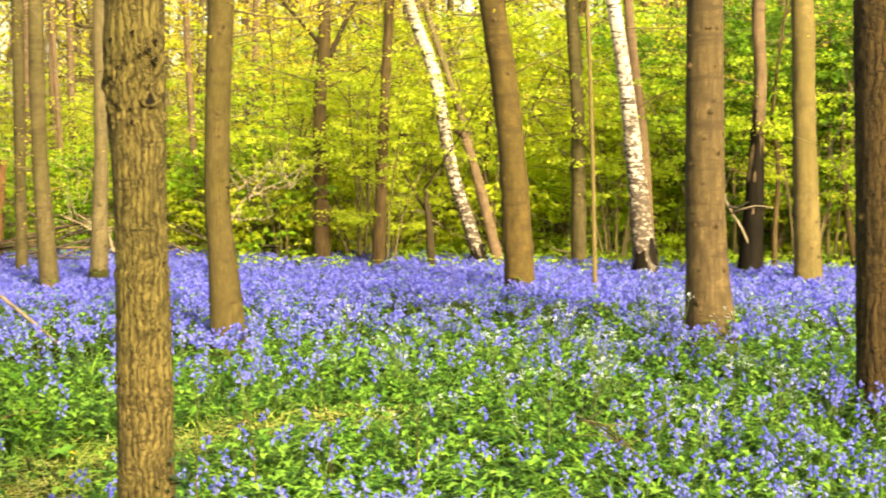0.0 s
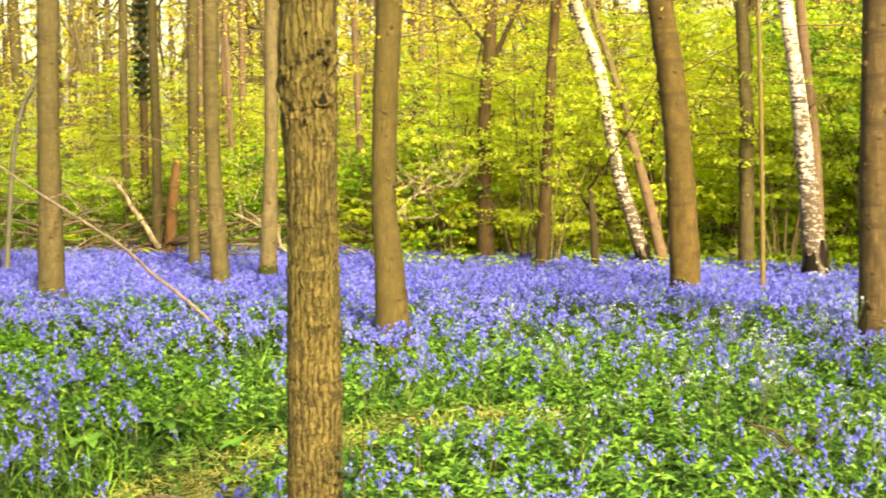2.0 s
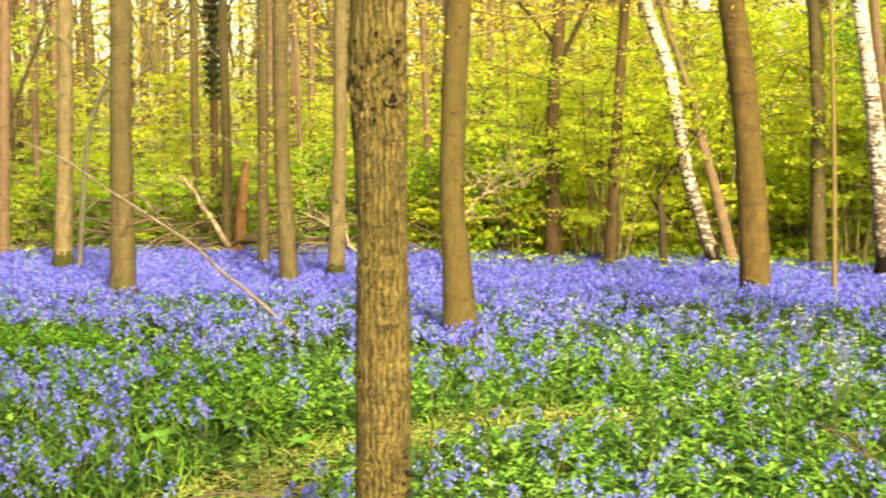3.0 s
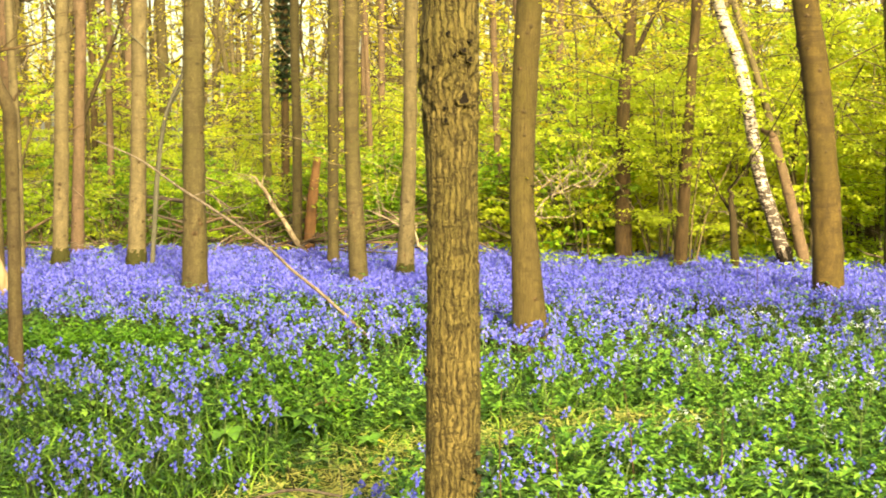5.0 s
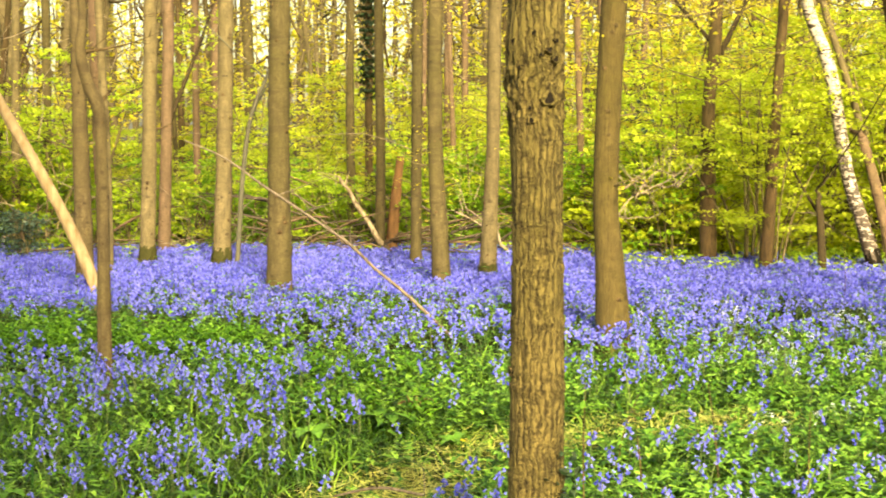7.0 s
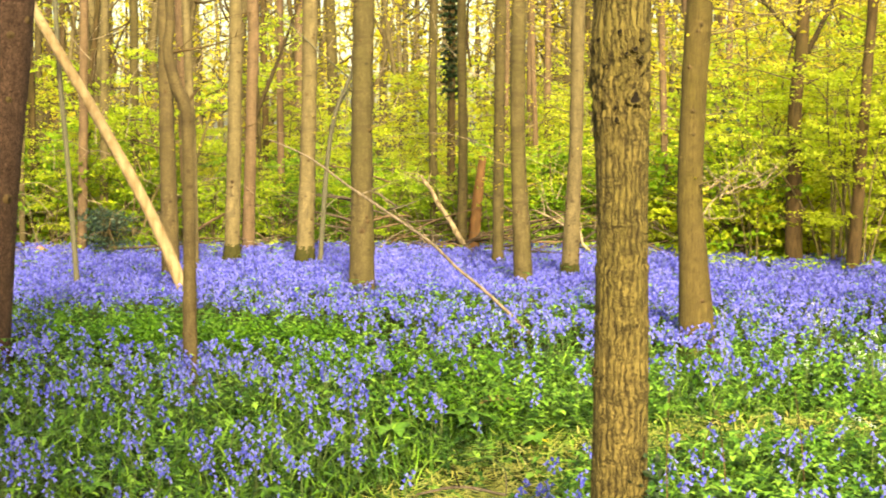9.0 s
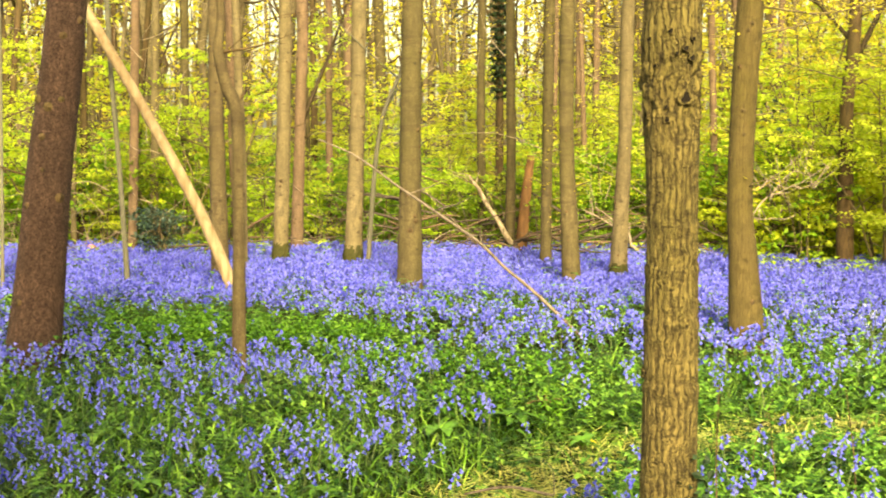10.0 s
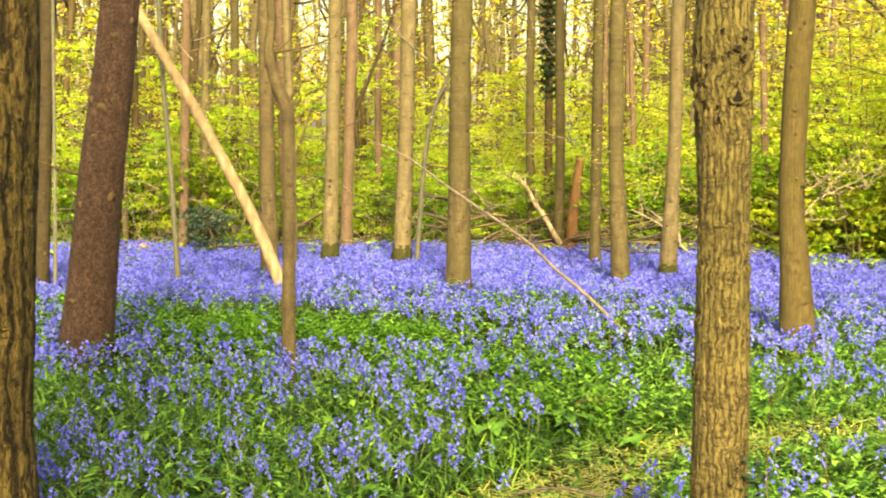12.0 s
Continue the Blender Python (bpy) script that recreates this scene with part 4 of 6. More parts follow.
# longer boughs overhead
for key, z, turn, length in (("E1", 2.5, 15, 1.6), ("E1", 2.3, 165, 1.5), ("E1", 3.0, -40, 1.7), ("E2", 2.6, 10, 1.5), ("E2", 2.9, 200, 1.6), ("E2", 3.2, -60, 1.4),
                             ("E4", 2.4, 175, 1.5), ("E4", 2.9, 0, 1.3), ("E4", 2.0, 190, 1.2), ("T3", 2.9, 5, 1.2), ("T3", 2.8, 180, 0.9), ("Y2", 2.6, 0, 1.3), ("Y2", 3.0, 170, 1.4),
                             ("C2", 2.9, -10, 1.0), ("C2", 2.7, 175, 0.9), ("C1", 3.0, 170, 0.9), ("D1", 2.9, 0, 0.8), ("B", 2.55, 8, 1.2), ("B", 2.35, 20, 0.9), ("Y1", 3.0, 180, 1.2),
                             ("E5", 2.6, 5, 1.2), ("E5", 2.2, 180, 0.8), ("bir2", 2.8, 0, 1.2)):
    leafy_branch(STANDING[key], z, turn, length, int(150 * length), seed=int(z * 10), side_twigs=9, rise_by=0.22)
# bare dead side branches
for key, z, turn, length in (("F2", 2.0, 20, 1.1), ("F2", 1.6, -30, 0.6), ("I", 1.75, -5, 0.9), ("K", 2.4, 0, 1.0), ("K", 1.5, 185, 0.5), ("D1", 1.9, 175, 0.6), ("E1", 2.2, 30, 1.0),
                             ("T3", 2.2, 5, 0.8), ("bir2", 1.9, 5, 0.6), ("F1", 1.7, 20, 0.8), ("H", 1.3, 185, 0.7), ("E4", 1.4, 185, 0.8), ("E5", 1.2, 180, 0.7)):
    leafy_branch(STANDING[key], z, turn, length, 0, seed=int(z * 7), side_twigs=3, rise_by=0.5, bark_mat=BARK_DARK)
# thick dark forks
leafy_branch(STANDING["E1"], 2.45, 25, 1.5, 60, seed=2, side_twigs=5, rise_by=1.6, bark_mat=BARK_SHADE, thick=0.7, cap=0.035)
leafy_branch(STANDING["E1"], 2.7, 160, 1.2, 60, seed=4, side_twigs=5, rise_by=1.4, bark_mat=BARK_SHADE, thick=0.6, cap=0.028)
leafy_branch(STANDING["F2"], 1.75, 15, 0.9, 0, seed=5, side_twigs=5, rise_by=2.6, bark_mat=BARK_SHADE, thick=0.5, cap=0.03)
leafy_branch(STANDING["S"], 1.80, 15, 0.12, 0, seed=6, side_twigs=1, rise_by=1.2, bark_mat=BARK_DARK, thick=0.5, cap=0.014)
leafy_branch(STANDING["S"], 2.14, 5, 0.5, 0, seed=7, side_twigs=6, rise_by=0.3, bark_mat=BARK_DARK, thick=0.4, cap=0.009)
leafy_branch(STANDING["B"], 1.78, -4, 0.32, 46, mat=LEAF_IVY, seed=12, side_twigs=3, rise_by=0.2, leaf=0.05)
q = spot(-15.55, 8.3)
pole("dead_branch", "thin bleached bare branch curving beside an oak", [(q.x + 0.12, q.y, 1.28, 0.005), (q.x, q.y, 1.42, 0.006), (q.x - 0.05, q.y, 1.56, 0.005), (q.x + 0.02, q.y, 1.70, 0.004), (q.x + 0.01, q.y, 1.80, 0.002)], WOOD_WHITE, 6, 0.05, "branch", 3, 44)


def moss_foot(root, high, grow):
    """A dark cushion of moss round a trunk's foot."""
    rows = []
    for z in (0.0, high * 0.4, high * 0.8, high):
        p, r = stem_at(root, max(0.12, z))
        rows.append(np.array([p[0], p[1], z, r * (grow if z < high else 0.98)]))
    v, f = tube(rows, 24, 0.03, lambda th, z, r: 0.014 * noise.noise((math.cos(th) * 5, math.sin(th) * 5, z * 22)))
    part("moss", mesh_of("moss", v, f, MOSS, smooth=False), root, "dark green-brown cushion of moss")


def dark_foot(root, high, name, label, thick=0.022):
    """Near-black bark sleeve round a trunk's lower stem."""
    rows = []
    for z in np.linspace(0.02, high, 5):
        p, r = stem_at(root, max(0.12, z))
        rows.append(np.array([p[0], p[1], z, r + thick - (thick + 0.006) * z / high]))
    v, f = tube(rows, 20, 0.05, lambda th, z, r: 0.02 * noise.noise((math.cos(th) * 2.5, math.sin(th) * 2.5, z * 4)))
    part(name, mesh_of(name, v, f, NEAR_BLACK, smooth=True), root, label)


# E5: burnt foot; higher up the black paints the shade of the leaves
dark_foot(STANDING["E5"], 2.05, "charred_bark", "black burnt foot bark with leaf shade painted above it")
dark_foot(STANDING["bir2"], 0.56, "foot_bark", "rough dark bark", 0.012)
dark_foot(STANDING["bir1"], 0.42, "foot_bark", "rough dark bark", 0.010)
for key, high in (("D1", 0.46), ("F1", 0.48), ("C2", 0.38)):
    moss_foot(STANDING[key], high, 1.10)


def ivy(root, z0, z1, count, face, spread, leaf, grow=1.1):
    """Ivy leaves lying on a trunk round the bearing face (degrees as for branches)."""
    rng = np.random.default_rng(count)
    away = math.atan2(root.location.y, root.location.x) - math.pi / 2
    pts = []
    for k in range(count):
        z = rng.uniform(z0, z1)
        p, r = stem_at(root, z) if count < 80 else IVY_CACHE(root, z)
        a = away + radians(face) + rng.normal() * spread
        pts.append(p + np.array([math.cos(a), math.sin(a), 0]) * (r * grow + abs(rng.normal()) * leaf * 0.6))
    v, f = leaves_at(np.array(pts), leaf, rng, 0.5, 0.2)
    part("ivy", mesh_of("ivy", v, f, LEAF_IVY), root, "glossy dark green ivy", kind="stuff")


def IVY_CACHE(root, z, store={}):
    key = (root.name, round(z, 1))
    if key not in store:
        store[key] = stem_at(root, round(z, 1))
    return store[key]


ivy(STANDING["A"], 0.40, 0.58, 26, -28, 0.25, 0.035)
ivy(STANDING["A"], 0.2, 0.45, 22, -40, 0.5, 0.035)
p = spot(18.45, 19.2)
STANDING["ivy"] = tree("larch_tree", "trunk wrapped in dark ivy", [(p.x, p.y, 0.28, 0.06), (p.x, p.y, 2.0, 0.055), (p.x, p.y, 4.5, 0.05)], BARK_DARK, 13, 12, None, 0.3, 2)
ivy(STANDING["ivy"], 2.2, 6.0, 2600, -90, 1.6, 0.06, 1.1)


def dead_branch(label, rows, mat, twigs, seed):
    c = spline(np.array(rows, float), 0.18)
    c[1:-1, :3] += np.random.default_rng(seed + 50).normal(size=(len(c) - 2, 3)) * np.array([0.03, 0.03, 0.025])
    return pole("dead_branch", label, c, mat, 6, 0.1, "branch", twigs, seed, 0.9)


for k, bough in enumerate((((9.0, 0.30), (8.3, 0.95), (7.4, 1.08), (6.6, 1.22), (5.6, 1.35)), ((7.8, 1.02), (7.3, 1.20), (6.5, 1.28)),
                           ((8.8, 1.10), (7.8, 1.20), (7.1, 1.13)), ((8.2, 0.92), (7.5, 0.80), (6.8, 0.86)), ((6.9, 1.16), (6.3, 1.12), (5.9, 1.20)))):
    rows = [(*spot(az, 14.6 + 0.06 * k + 0.1 * i)[:2], z, 0.0085 - 0.0013 * i - (0.002 if k else 0)) for i, (az, z) in enumerate(bough)]
    dead_branch("bleached bare forked branch arching out of the bushes", rows, WOOD_WHITE, 9 if k == 0 else 5, 21 + 7 * k)
a, b, c = spot(12.2, 17.6), spot(13.4, 17.5), spot(15.0, 17.3)
dead_branch("pale bare branch lying on the brushwood", [(a.x, a.y, 0.05, 0.02), (b.x, b.y, 0.5, 0.016), (c.x, c.y, 0.75, 0.006)], WOOD_WHITE, 6, 22)
a, b, c = spot(-4.6, 17.6), spot(-6.2, 17.5), spot(-7.6, 17.3)
dead_branch("pale bare branch in the bushes' foot", [(a.x, a.y, 0.05, 0.018), (b.x, b.y, 0.6, 0.014), (c.x, c.y, 0.85, 0.005)], WOOD_WHITE, 8, 23)
a, b = spot(-11.25, 15.5), spot(-12.15, 15.6)
dead_branch("pale broken branch leaning on a trunk", [(b.x, b.y, 0.50, 0.016), (a.x, a.y, 0.98, 0.013), (a.x - 0.06, a.y, 1.1, 0.007)], WOOD_WHITE, 2, 24)


def brushwood(az, d, wide, high, count, seed):
    """A heap of dead sticks, each a part."""
    rng = np.random.default_rng(seed)
    p = spot(az, d)
    root = thing("brushwood_heap", (p.x, p.y, 0), "heap of dead brown sticks and brushwood behind the flowers", "brushwood")
    for k in range(count):
        a = rng.uniform(-0.7, 0.7) + (math.pi if rng.uniform() < 0.5 else 0)
        x, z = rng.uniform(-wide, wide), abs(rng.normal()) * high * 0.4
        length = rng.uniform(0.5, 1.6)
        e = np.array([math.cos(a), rng.normal() * 0.4, abs(rng.normal()) * 0.24]) * length
        s = np.array([x, rng.normal() * 0.3, z])
        r = rng.uniform(0.006, 0.022)
        v, f = tube([np.array([*s, r]), np.array([*(s + e * 0.5 + rng.normal(size=3) * 0.08), r * 0.8]), np.array([*(s + e), r * 0.3])], 5, 0.2)
        part("stick", mesh_of("stick", v, f, WOOD_DEAD if k % 3 else BARK_PINK, smooth=True), root)


brushwood(19.0, 17.9, 1.3, 0.9, 60, 1)
brushwood(15.0, 18.0, 1.0, 0.7, 28, 2)
brushwood(22.5, 18.2, 0.8, 0.6, 16, 8)
brushwood(28.0, 18.3, 1.6, 0.35, 20, 3)
brushwood(36.0, 18.3, 1.6, 0.35, 18, 4)
brushwood(-6.0, 18.6, 1.4, 0.6, 20, 5)
brushwood(-13.0, 18.4, 1.4, 0.6, 22, 6)
brushwood(7.5, 17.6, 0.8, 0.7, 16, 7)
for az0, az1, d, z, r, mat in ((38.5, 33.5, 19.3, 0.10, 0.06, WOOD_DEAD), (31.0, 27.0, 19.0, 0.12, 0.08, BARK_PINK), (-13.5, -17.5, 19.6, 0.30, 0.05, WOOD_WHITE), (24.0, 21.0, 18.6, 0.1, 0.05, WOOD_DEAD)):
    a, b = spot(az0, d), spot(az1, d + 0.4)
    pole("fallen_log", "fallen log lying at the edge of the bushes", [(a.x, a.y, z, r), ((a.x + b.x) / 2, (a.y + b.y) / 2, z + 0.04, r), (b.x, b.y, z, r * 0.7)], mat, 10, 0.2, "log", 2, 30 + int(az0))


# ---- hazel bushes ----
def hazel(name, seed, label, mat, height=3.6, spread=1.7, leaves=6000, leaf=0.054, stems=7, bark_mat=None, bare=0.33, twig=1.0):
    """A many-stemmed bush: arching stems, side twigs and flat sprays of leaves."""
    rng = np.random.default_rng(seed)
    root = thing(name, (0, 0, 0), label, "bush", "hazel bushes")
    ends, pts = [], []
    for k in range(stems):
        a = 2 * math.pi * k / stems + rng.uniform(-0.4, 0.4)
        reach, h = spread * rng.uniform(0.4, 1.0), height * rng.uniform(0.65, 1.0)
        o = np.array([math.cos(a), math.sin(a), 0])
        rows = [np.array([*(o * 0.1), 0.022]), np.array([*(o * reach * 0.25 + [0, 0, h * 0.4]), 0.018]),
                np.array([*(o * reach * 0.6 + [0, 0, h * 0.78] + rng.normal(size=3) * 0.1), 0.012]), np.array([*(o * reach + [0, 0, h]), 0.004])]
        rows[0][2] = -0.05
        pieces = [tube(rows, 5, 0.9)]
        s = spline(rows, 0.1)
        for j in range(9):
            p = s[int(rng.integers(int(len(s) * bare), len(s)))]
            b = a + rng.normal() * 1.1
            d = np.array([math.cos(b), math.sin(b), rng.uniform(-0.12, 0.3)]) * rng.uniform(0.4, 1.1) * twig
            q = p[:3] + d
            pieces.append(tube([np.array([*p[:3], 0.007]), np.array([*(p[:3] + d * 0.5 + [0, 0, 0.04]), 0.005]), np.array([*q, 0.002])], 3, 2.0, closed=False))
            n = leaves // (stems * 9)
            sprays = max(2, n // 13)
            u = rng.uniform(0.2, 1.12, sprays)[:, None]
            mids = p[:3] + d * u + rng.normal(size=(sprays, 3)) * np.array([0.20, 0.20, 0.05]) * (0.4 + 0.6 * twig)
            pts.append(mids[rng.integers(0, sprays, n)] + rng.normal(size=(n, 3)) * np.array([0.075, 0.075, 0.014]))
        v, f = joined(pieces)
        part("stem", mesh_of("stem", v, f, bark_mat or BARK_TWIG, smooth=True), root)
    v, f = leaves_at(np.vstack(pts), leaf, rng, flat=0.4)
    part("foliage", mesh_of("foliage", v, f, mat), root, kind="stuff")
    return root


def put(ob, az, d, turn, size):
    p = spot(az, d)
    p.z = rise(p.x, p.y)
    return copy_thing(ob, Matrix.Translation(p) @ Matrix.Rotation(turn, 4, "Z") @ Matrix.Scale(size, 4))


def move(ob, az, d):
    p = spot(az, d)
    ob.location = (p.x, p.y, rise(p.x, p.y))


HAZELS = [hazel("hazel_bush", 21, "hazel bush in fresh yellow-green spring leaf", LEAF_HAZEL),
          hazel("hazel_bush", 22, "tall hazel bush in fresh green leaf", LEAF_HAZEL, 4.0, 1.9, 6300, 0.056),
          hazel("oak_sapling_bush", 23, "bush of young oak shoots with yellow leaves", LEAF_YELLOW, 4.0, 1.8, 4200, 0.052),
          hazel("low_bush", 24, "low bush with deep green leaves", LEAF_DEEP, 1.7, 1.0, 2600, 0.07, 7, None, 0.2, 0.6),
          hazel("low_bush", 26, "low bush with bright green leaves", LEAF_HAZEL, 1.5, 1.1, 2600, 0.074, 7, None, 0.2, 0.6),
          hazel("hazel_bush", 27, "tall hazel with bare lower stems and pale green leaves above", LEAF_HAZEL, 4.2, 1.9, 5600, 0.06, 6, None, 0.52),
          hazel("hazel_bush", 28, "tall hazel bush with shade put into its dark green leaves", LEAF_SHADE, 3.9, 1.5, 5400, 0.066)]
move(HAZELS[0], 3.0, 19.2)
move(HAZELS[1], -4.5, 20.0)
move(HAZELS[2], 6.5, 19.0)
move(HAZELS[3], 7.0, 17.6)
move(HAZELS[4], 9.0, 18.3)
move(HAZELS[5], -6.0, 21.5)
move(HAZELS[6], -16.4, 18.6)
rng = np.random.default_rng(31)
BUSHES = []
for az in np.arange(-21, 47, 2.3):
    BUSHES.append((int(rng.choice([0, 1, 2], p=[0.4, 0.3, 0.3])), az + rng.uniform(-0.8, 0.8), rng.uniform(20.0, 22.5), rng.uniform(0.8, 1.1)))
for az in np.arange(-22, 48, 3.4):
    BUSHES.append((int(rng.integers(0, 3)), az + rng.uniform(-1, 1), rng.uniform(25, 28), rng.uniform(0.85, 1.15)))
for az in (-19, -15.5, -11, 1.0, 9.5, 12.0, 15.0, 20.5, 23.0, 31.0, 36.0, 41.0):
    BUSHES.append((3, az + rng.uniform(-0.5, 0.5), rng.uniform(18.6, 19.8), rng.uniform(0.6, 1.0)))
for az, d, size in ((2.4, 16.6, 0.72), (3.4, 17.0, 0.8), (6.3, 17.2, 0.75), (-3.0, 17.6, 0.8), (-6.9, 17.2, 0.8), (-10.5, 16.8, 0.75), (-14.2, 16.8, 0.8), (-17.5, 16.5, 0.8), (12.0, 18.6, 0.7), (16.2, 18.6, 0.62), (21.3, 18.8, 0.62), (25.4, 18.9, 0.62), (29.6, 19.0, 0.6), (34.0, 18.8, 0.6), (39.5, 18.6, 0.7)):
    BUSHES.append((0 if az > 2 else 1, az, d, size / (0.78 if az >= 9 else 1)))
for az in np.arange(-21, 46, 1.7):
    BUSHES.append((3 if rng.uniform() < 0.75 else 4, az + rng.uniform(-0.6, 0.6), rng.uniform(18.2, 21.5), rng.uniform(0.55, 1.05)))
for az, d in ((4.6, 17.4), (5.6, 18.0), (8.2, 17.6), (9.6, 18.2), (-2.0, 18.0), (-5.4, 18.0), (-9.0, 17.8), (-12.0, 17.6), (2.0, 18.2)):
    BUSHES.append((4, az, d, rng.uniform(0.6, 0.95)))
for az, d in ((-2.3, 17.4), (-4.6, 17.3), (-1.6, 19.2), (-3.4, 18.4), (-5.2, 18.9), (-7.0, 18.5), (-8.8, 19.0), (-10.4, 18.6), (0.6, 18.8)):
    BUSHES.append((0, az, d, rng.uniform(0.75, 1.0)))
# right end: bushes whose leaf colour carries the shade
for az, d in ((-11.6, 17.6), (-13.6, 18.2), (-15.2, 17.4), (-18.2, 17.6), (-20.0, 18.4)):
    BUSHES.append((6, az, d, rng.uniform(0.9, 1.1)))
for az in np.arange(-19.5, 8, 1.9):
    BUSHES.append((4, az + rng.uniform(-0.5, 0.5), rng.uniform(18.8, 21.5), rng.uniform(0.7, 1.1)))
for az in np.arange(-10.5, 2.6, 1.1):
    BUSHES.append((4, az + rng.uniform(-0.4, 0.4), rng.uniform(22.5, 27), rng.uniform(0.9, 1.3)))
for kind, az, d, size in BUSHES:
    # most bright bushes at the right end swap to the shade-coloured kind
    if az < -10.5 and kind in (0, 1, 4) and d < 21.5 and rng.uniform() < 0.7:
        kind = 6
    if -10.5 < az < 2.5:
        if kind == 3 or kind > 4 or (kind == 4 and rng.uniform() < 0.25):
            continue
        if kind < 3 and rng.uniform() < (0.55 if d < 20 else 0.38):
            continue
        kind = 5 if kind < 3 and d > 19.5 and rng.uniform() < 0.45 else kind
    elif kind < 2 and rng.uniform() < 0.15:
        kind = 5
    if az > 8 and d > 24 and kind < 2 and rng.uniform() < 0.5:
        kind = 2
    elif az > 8 and d < 24 and kind == 2:
        kind = 0
    low = 1.0 if az < 9 or kind > 2 else float(rng.choice([0.5, 0.6, 0.72, 0.92]))
    put(HAZELS[kind], az, d, rng.uniform(0, 6.28), size * low)
HOLLY = hazel("holly_bush", 25, "dense dark blue-green holly bush beyond the flowers", LEAF_DARK, 0.82, 0.16, 3000, 0.04, 7, None, 0.05, 0.12)
HOLLY["group"] = ""
move(HOLLY, 31.8, 17.2)


def undergrowth_twigs():
    """Bare kinked shoots and dead twigs among the bushes."""
    rng = np.random.default_rng(37)
    pieces = []
    for k in range(1500):
        p = spot(rng.uniform(-22, 47) if k < 900 else rng.uniform(6, 42), rng.uniform(17.2, 24))
        s = np.array([p.x, p.y, rise(p.x, p.y) + rng.uniform(0, 0.9 if k < 900 else 3.0) * (k % 2)])
        a, length = rng.uniform(0, 6.28), rng.uniform(0.5, 1.9)
        d = np.array([math.cos(a), math.sin(a), rng.uniform(0.1, 1.3)])
        r = rng.uniform(0.003, 0.009)
        rows = []
        for j in range(5):
            rows.append(np.array([*s, r * (1 - 0.2 * j)]))
            s = s + d * length / 5
            d = d + rng.normal(size=3) * 0.4 - np.array([0, 0, 0.12])
        pieces.append(tube(rows, 3, 0.25, closed=False))
    v, f = joined(pieces)
    ob = new("undergrowth_twigs", mesh_of("undergrowth_twigs", v, f, WOOD_WHITE, smooth=True))
    tagged(ob, "tangle of thin pale bare twigs among the bushes", "twigs", kind="stuff")


undergrowth_twigs()

# ---- trees deeper in the wood ----
FAR = []
for k, (mat, r) in enumerate(((BARK_GREY, 0.09), (BARK_PALE, 0.075), (BARK_PINK, 0.085), (BARK_DARK, 0.06), (BARK_GREY, 0.05))):
    p = spot((-9.2, 11.0, 24.5, 35.0, -1.5)[k], (23.5, 22.5, 24.0, 23.0, 26.0)[k])
    FAR.append(tree("forest_tree", ("grey-brown", "pale sunlit", "pinkish", "dark thin", "thin grey")[k] + " tree stem deeper in the wood",
                    [(p.x, p.y, 0.28, r * 1.1), (p.x + 0.02, p.y, 2.0, r), (p.x + rng.normal() * 0.15, p.y, 4.5, r * 0.9)], mat, 14, 10, None, 0.5,
                    crown=(k % 3) if k < 3 else None, group="trees deeper in the wood", limbs=3))
for k in range(95):
    d = 19.0 + 30 * rng.uniform() ** 0.8
    p = spot(rng.uniform(-23, 49), d)
    src = FAR[int(rng.integers(len(FAR)))]
    m = Matrix.Translation((p.x, p.y, rise(p.x, p.y))) @ Matrix.Rotation(rng.uniform(0, 6.28), 4, "Z") @ Matrix.Rotation(rng.normal() * 0.03, 4, "X")
    copy_thing(src, m @ Matrix.Scale(rng.uniform(0.75, 1.25), 4))

for k in range(40):
    p = spot(rng.uniform(7, 47) if k < 28 else rng.uniform(-21, 7), rng.uniform(18.4, 24.0))
    m = Matrix.Translation((p.x, p.y, rise(p.x, p.y))) @ Matrix.Rotation(rng.uniform(0, 6.28), 4, "Z") @ Matrix.Rotation(rng.normal() * 0.04, 4, "X")
    copy_thing(FAR[int(rng.choice([1, 2, 2, 3, 4]))], m @ Matrix.Diagonal((*[rng.uniform(0.45, 0.85)] * 2, rng.uniform(0.7, 1.0), 1)))

for k in range(26):
    az = rng.uniform(62, 182) if k % 2 else rng.uniform(236, 322)
    p = spot(az, rng.uniform(6, 22))
    m = Matrix.Translation((p.x, p.y, rise(p.x, p.y))) @ Matrix.Rotation(rng.uniform(0, 6.28), 4, "Z")
    copy_thing(FAR[int(rng.integers(len(FAR)))], m @ Matrix.Scale(rng.uniform(0.9, 1.3), 4))

# two unseen trees added behind the camera to shade the near left ground
for x, y, size in ((1.2, -3.8, 1.0), (0.1, -3.3, 0.95)):
    m = Matrix.Translation((x, y, rise(x, y))) @ Matrix.Scale(size, 4)
    unseen_shade_tree = copy_thing(FAR[0], m)
    part("crown", crown_mesh("crown", 19, LEAF_DEEP, 5600, 1.7, 4.4, 0.10), unseen_shade_tree, "dense green foliage of an unseen tree added for shade", pose(0, 0, 3.6), "stuff")


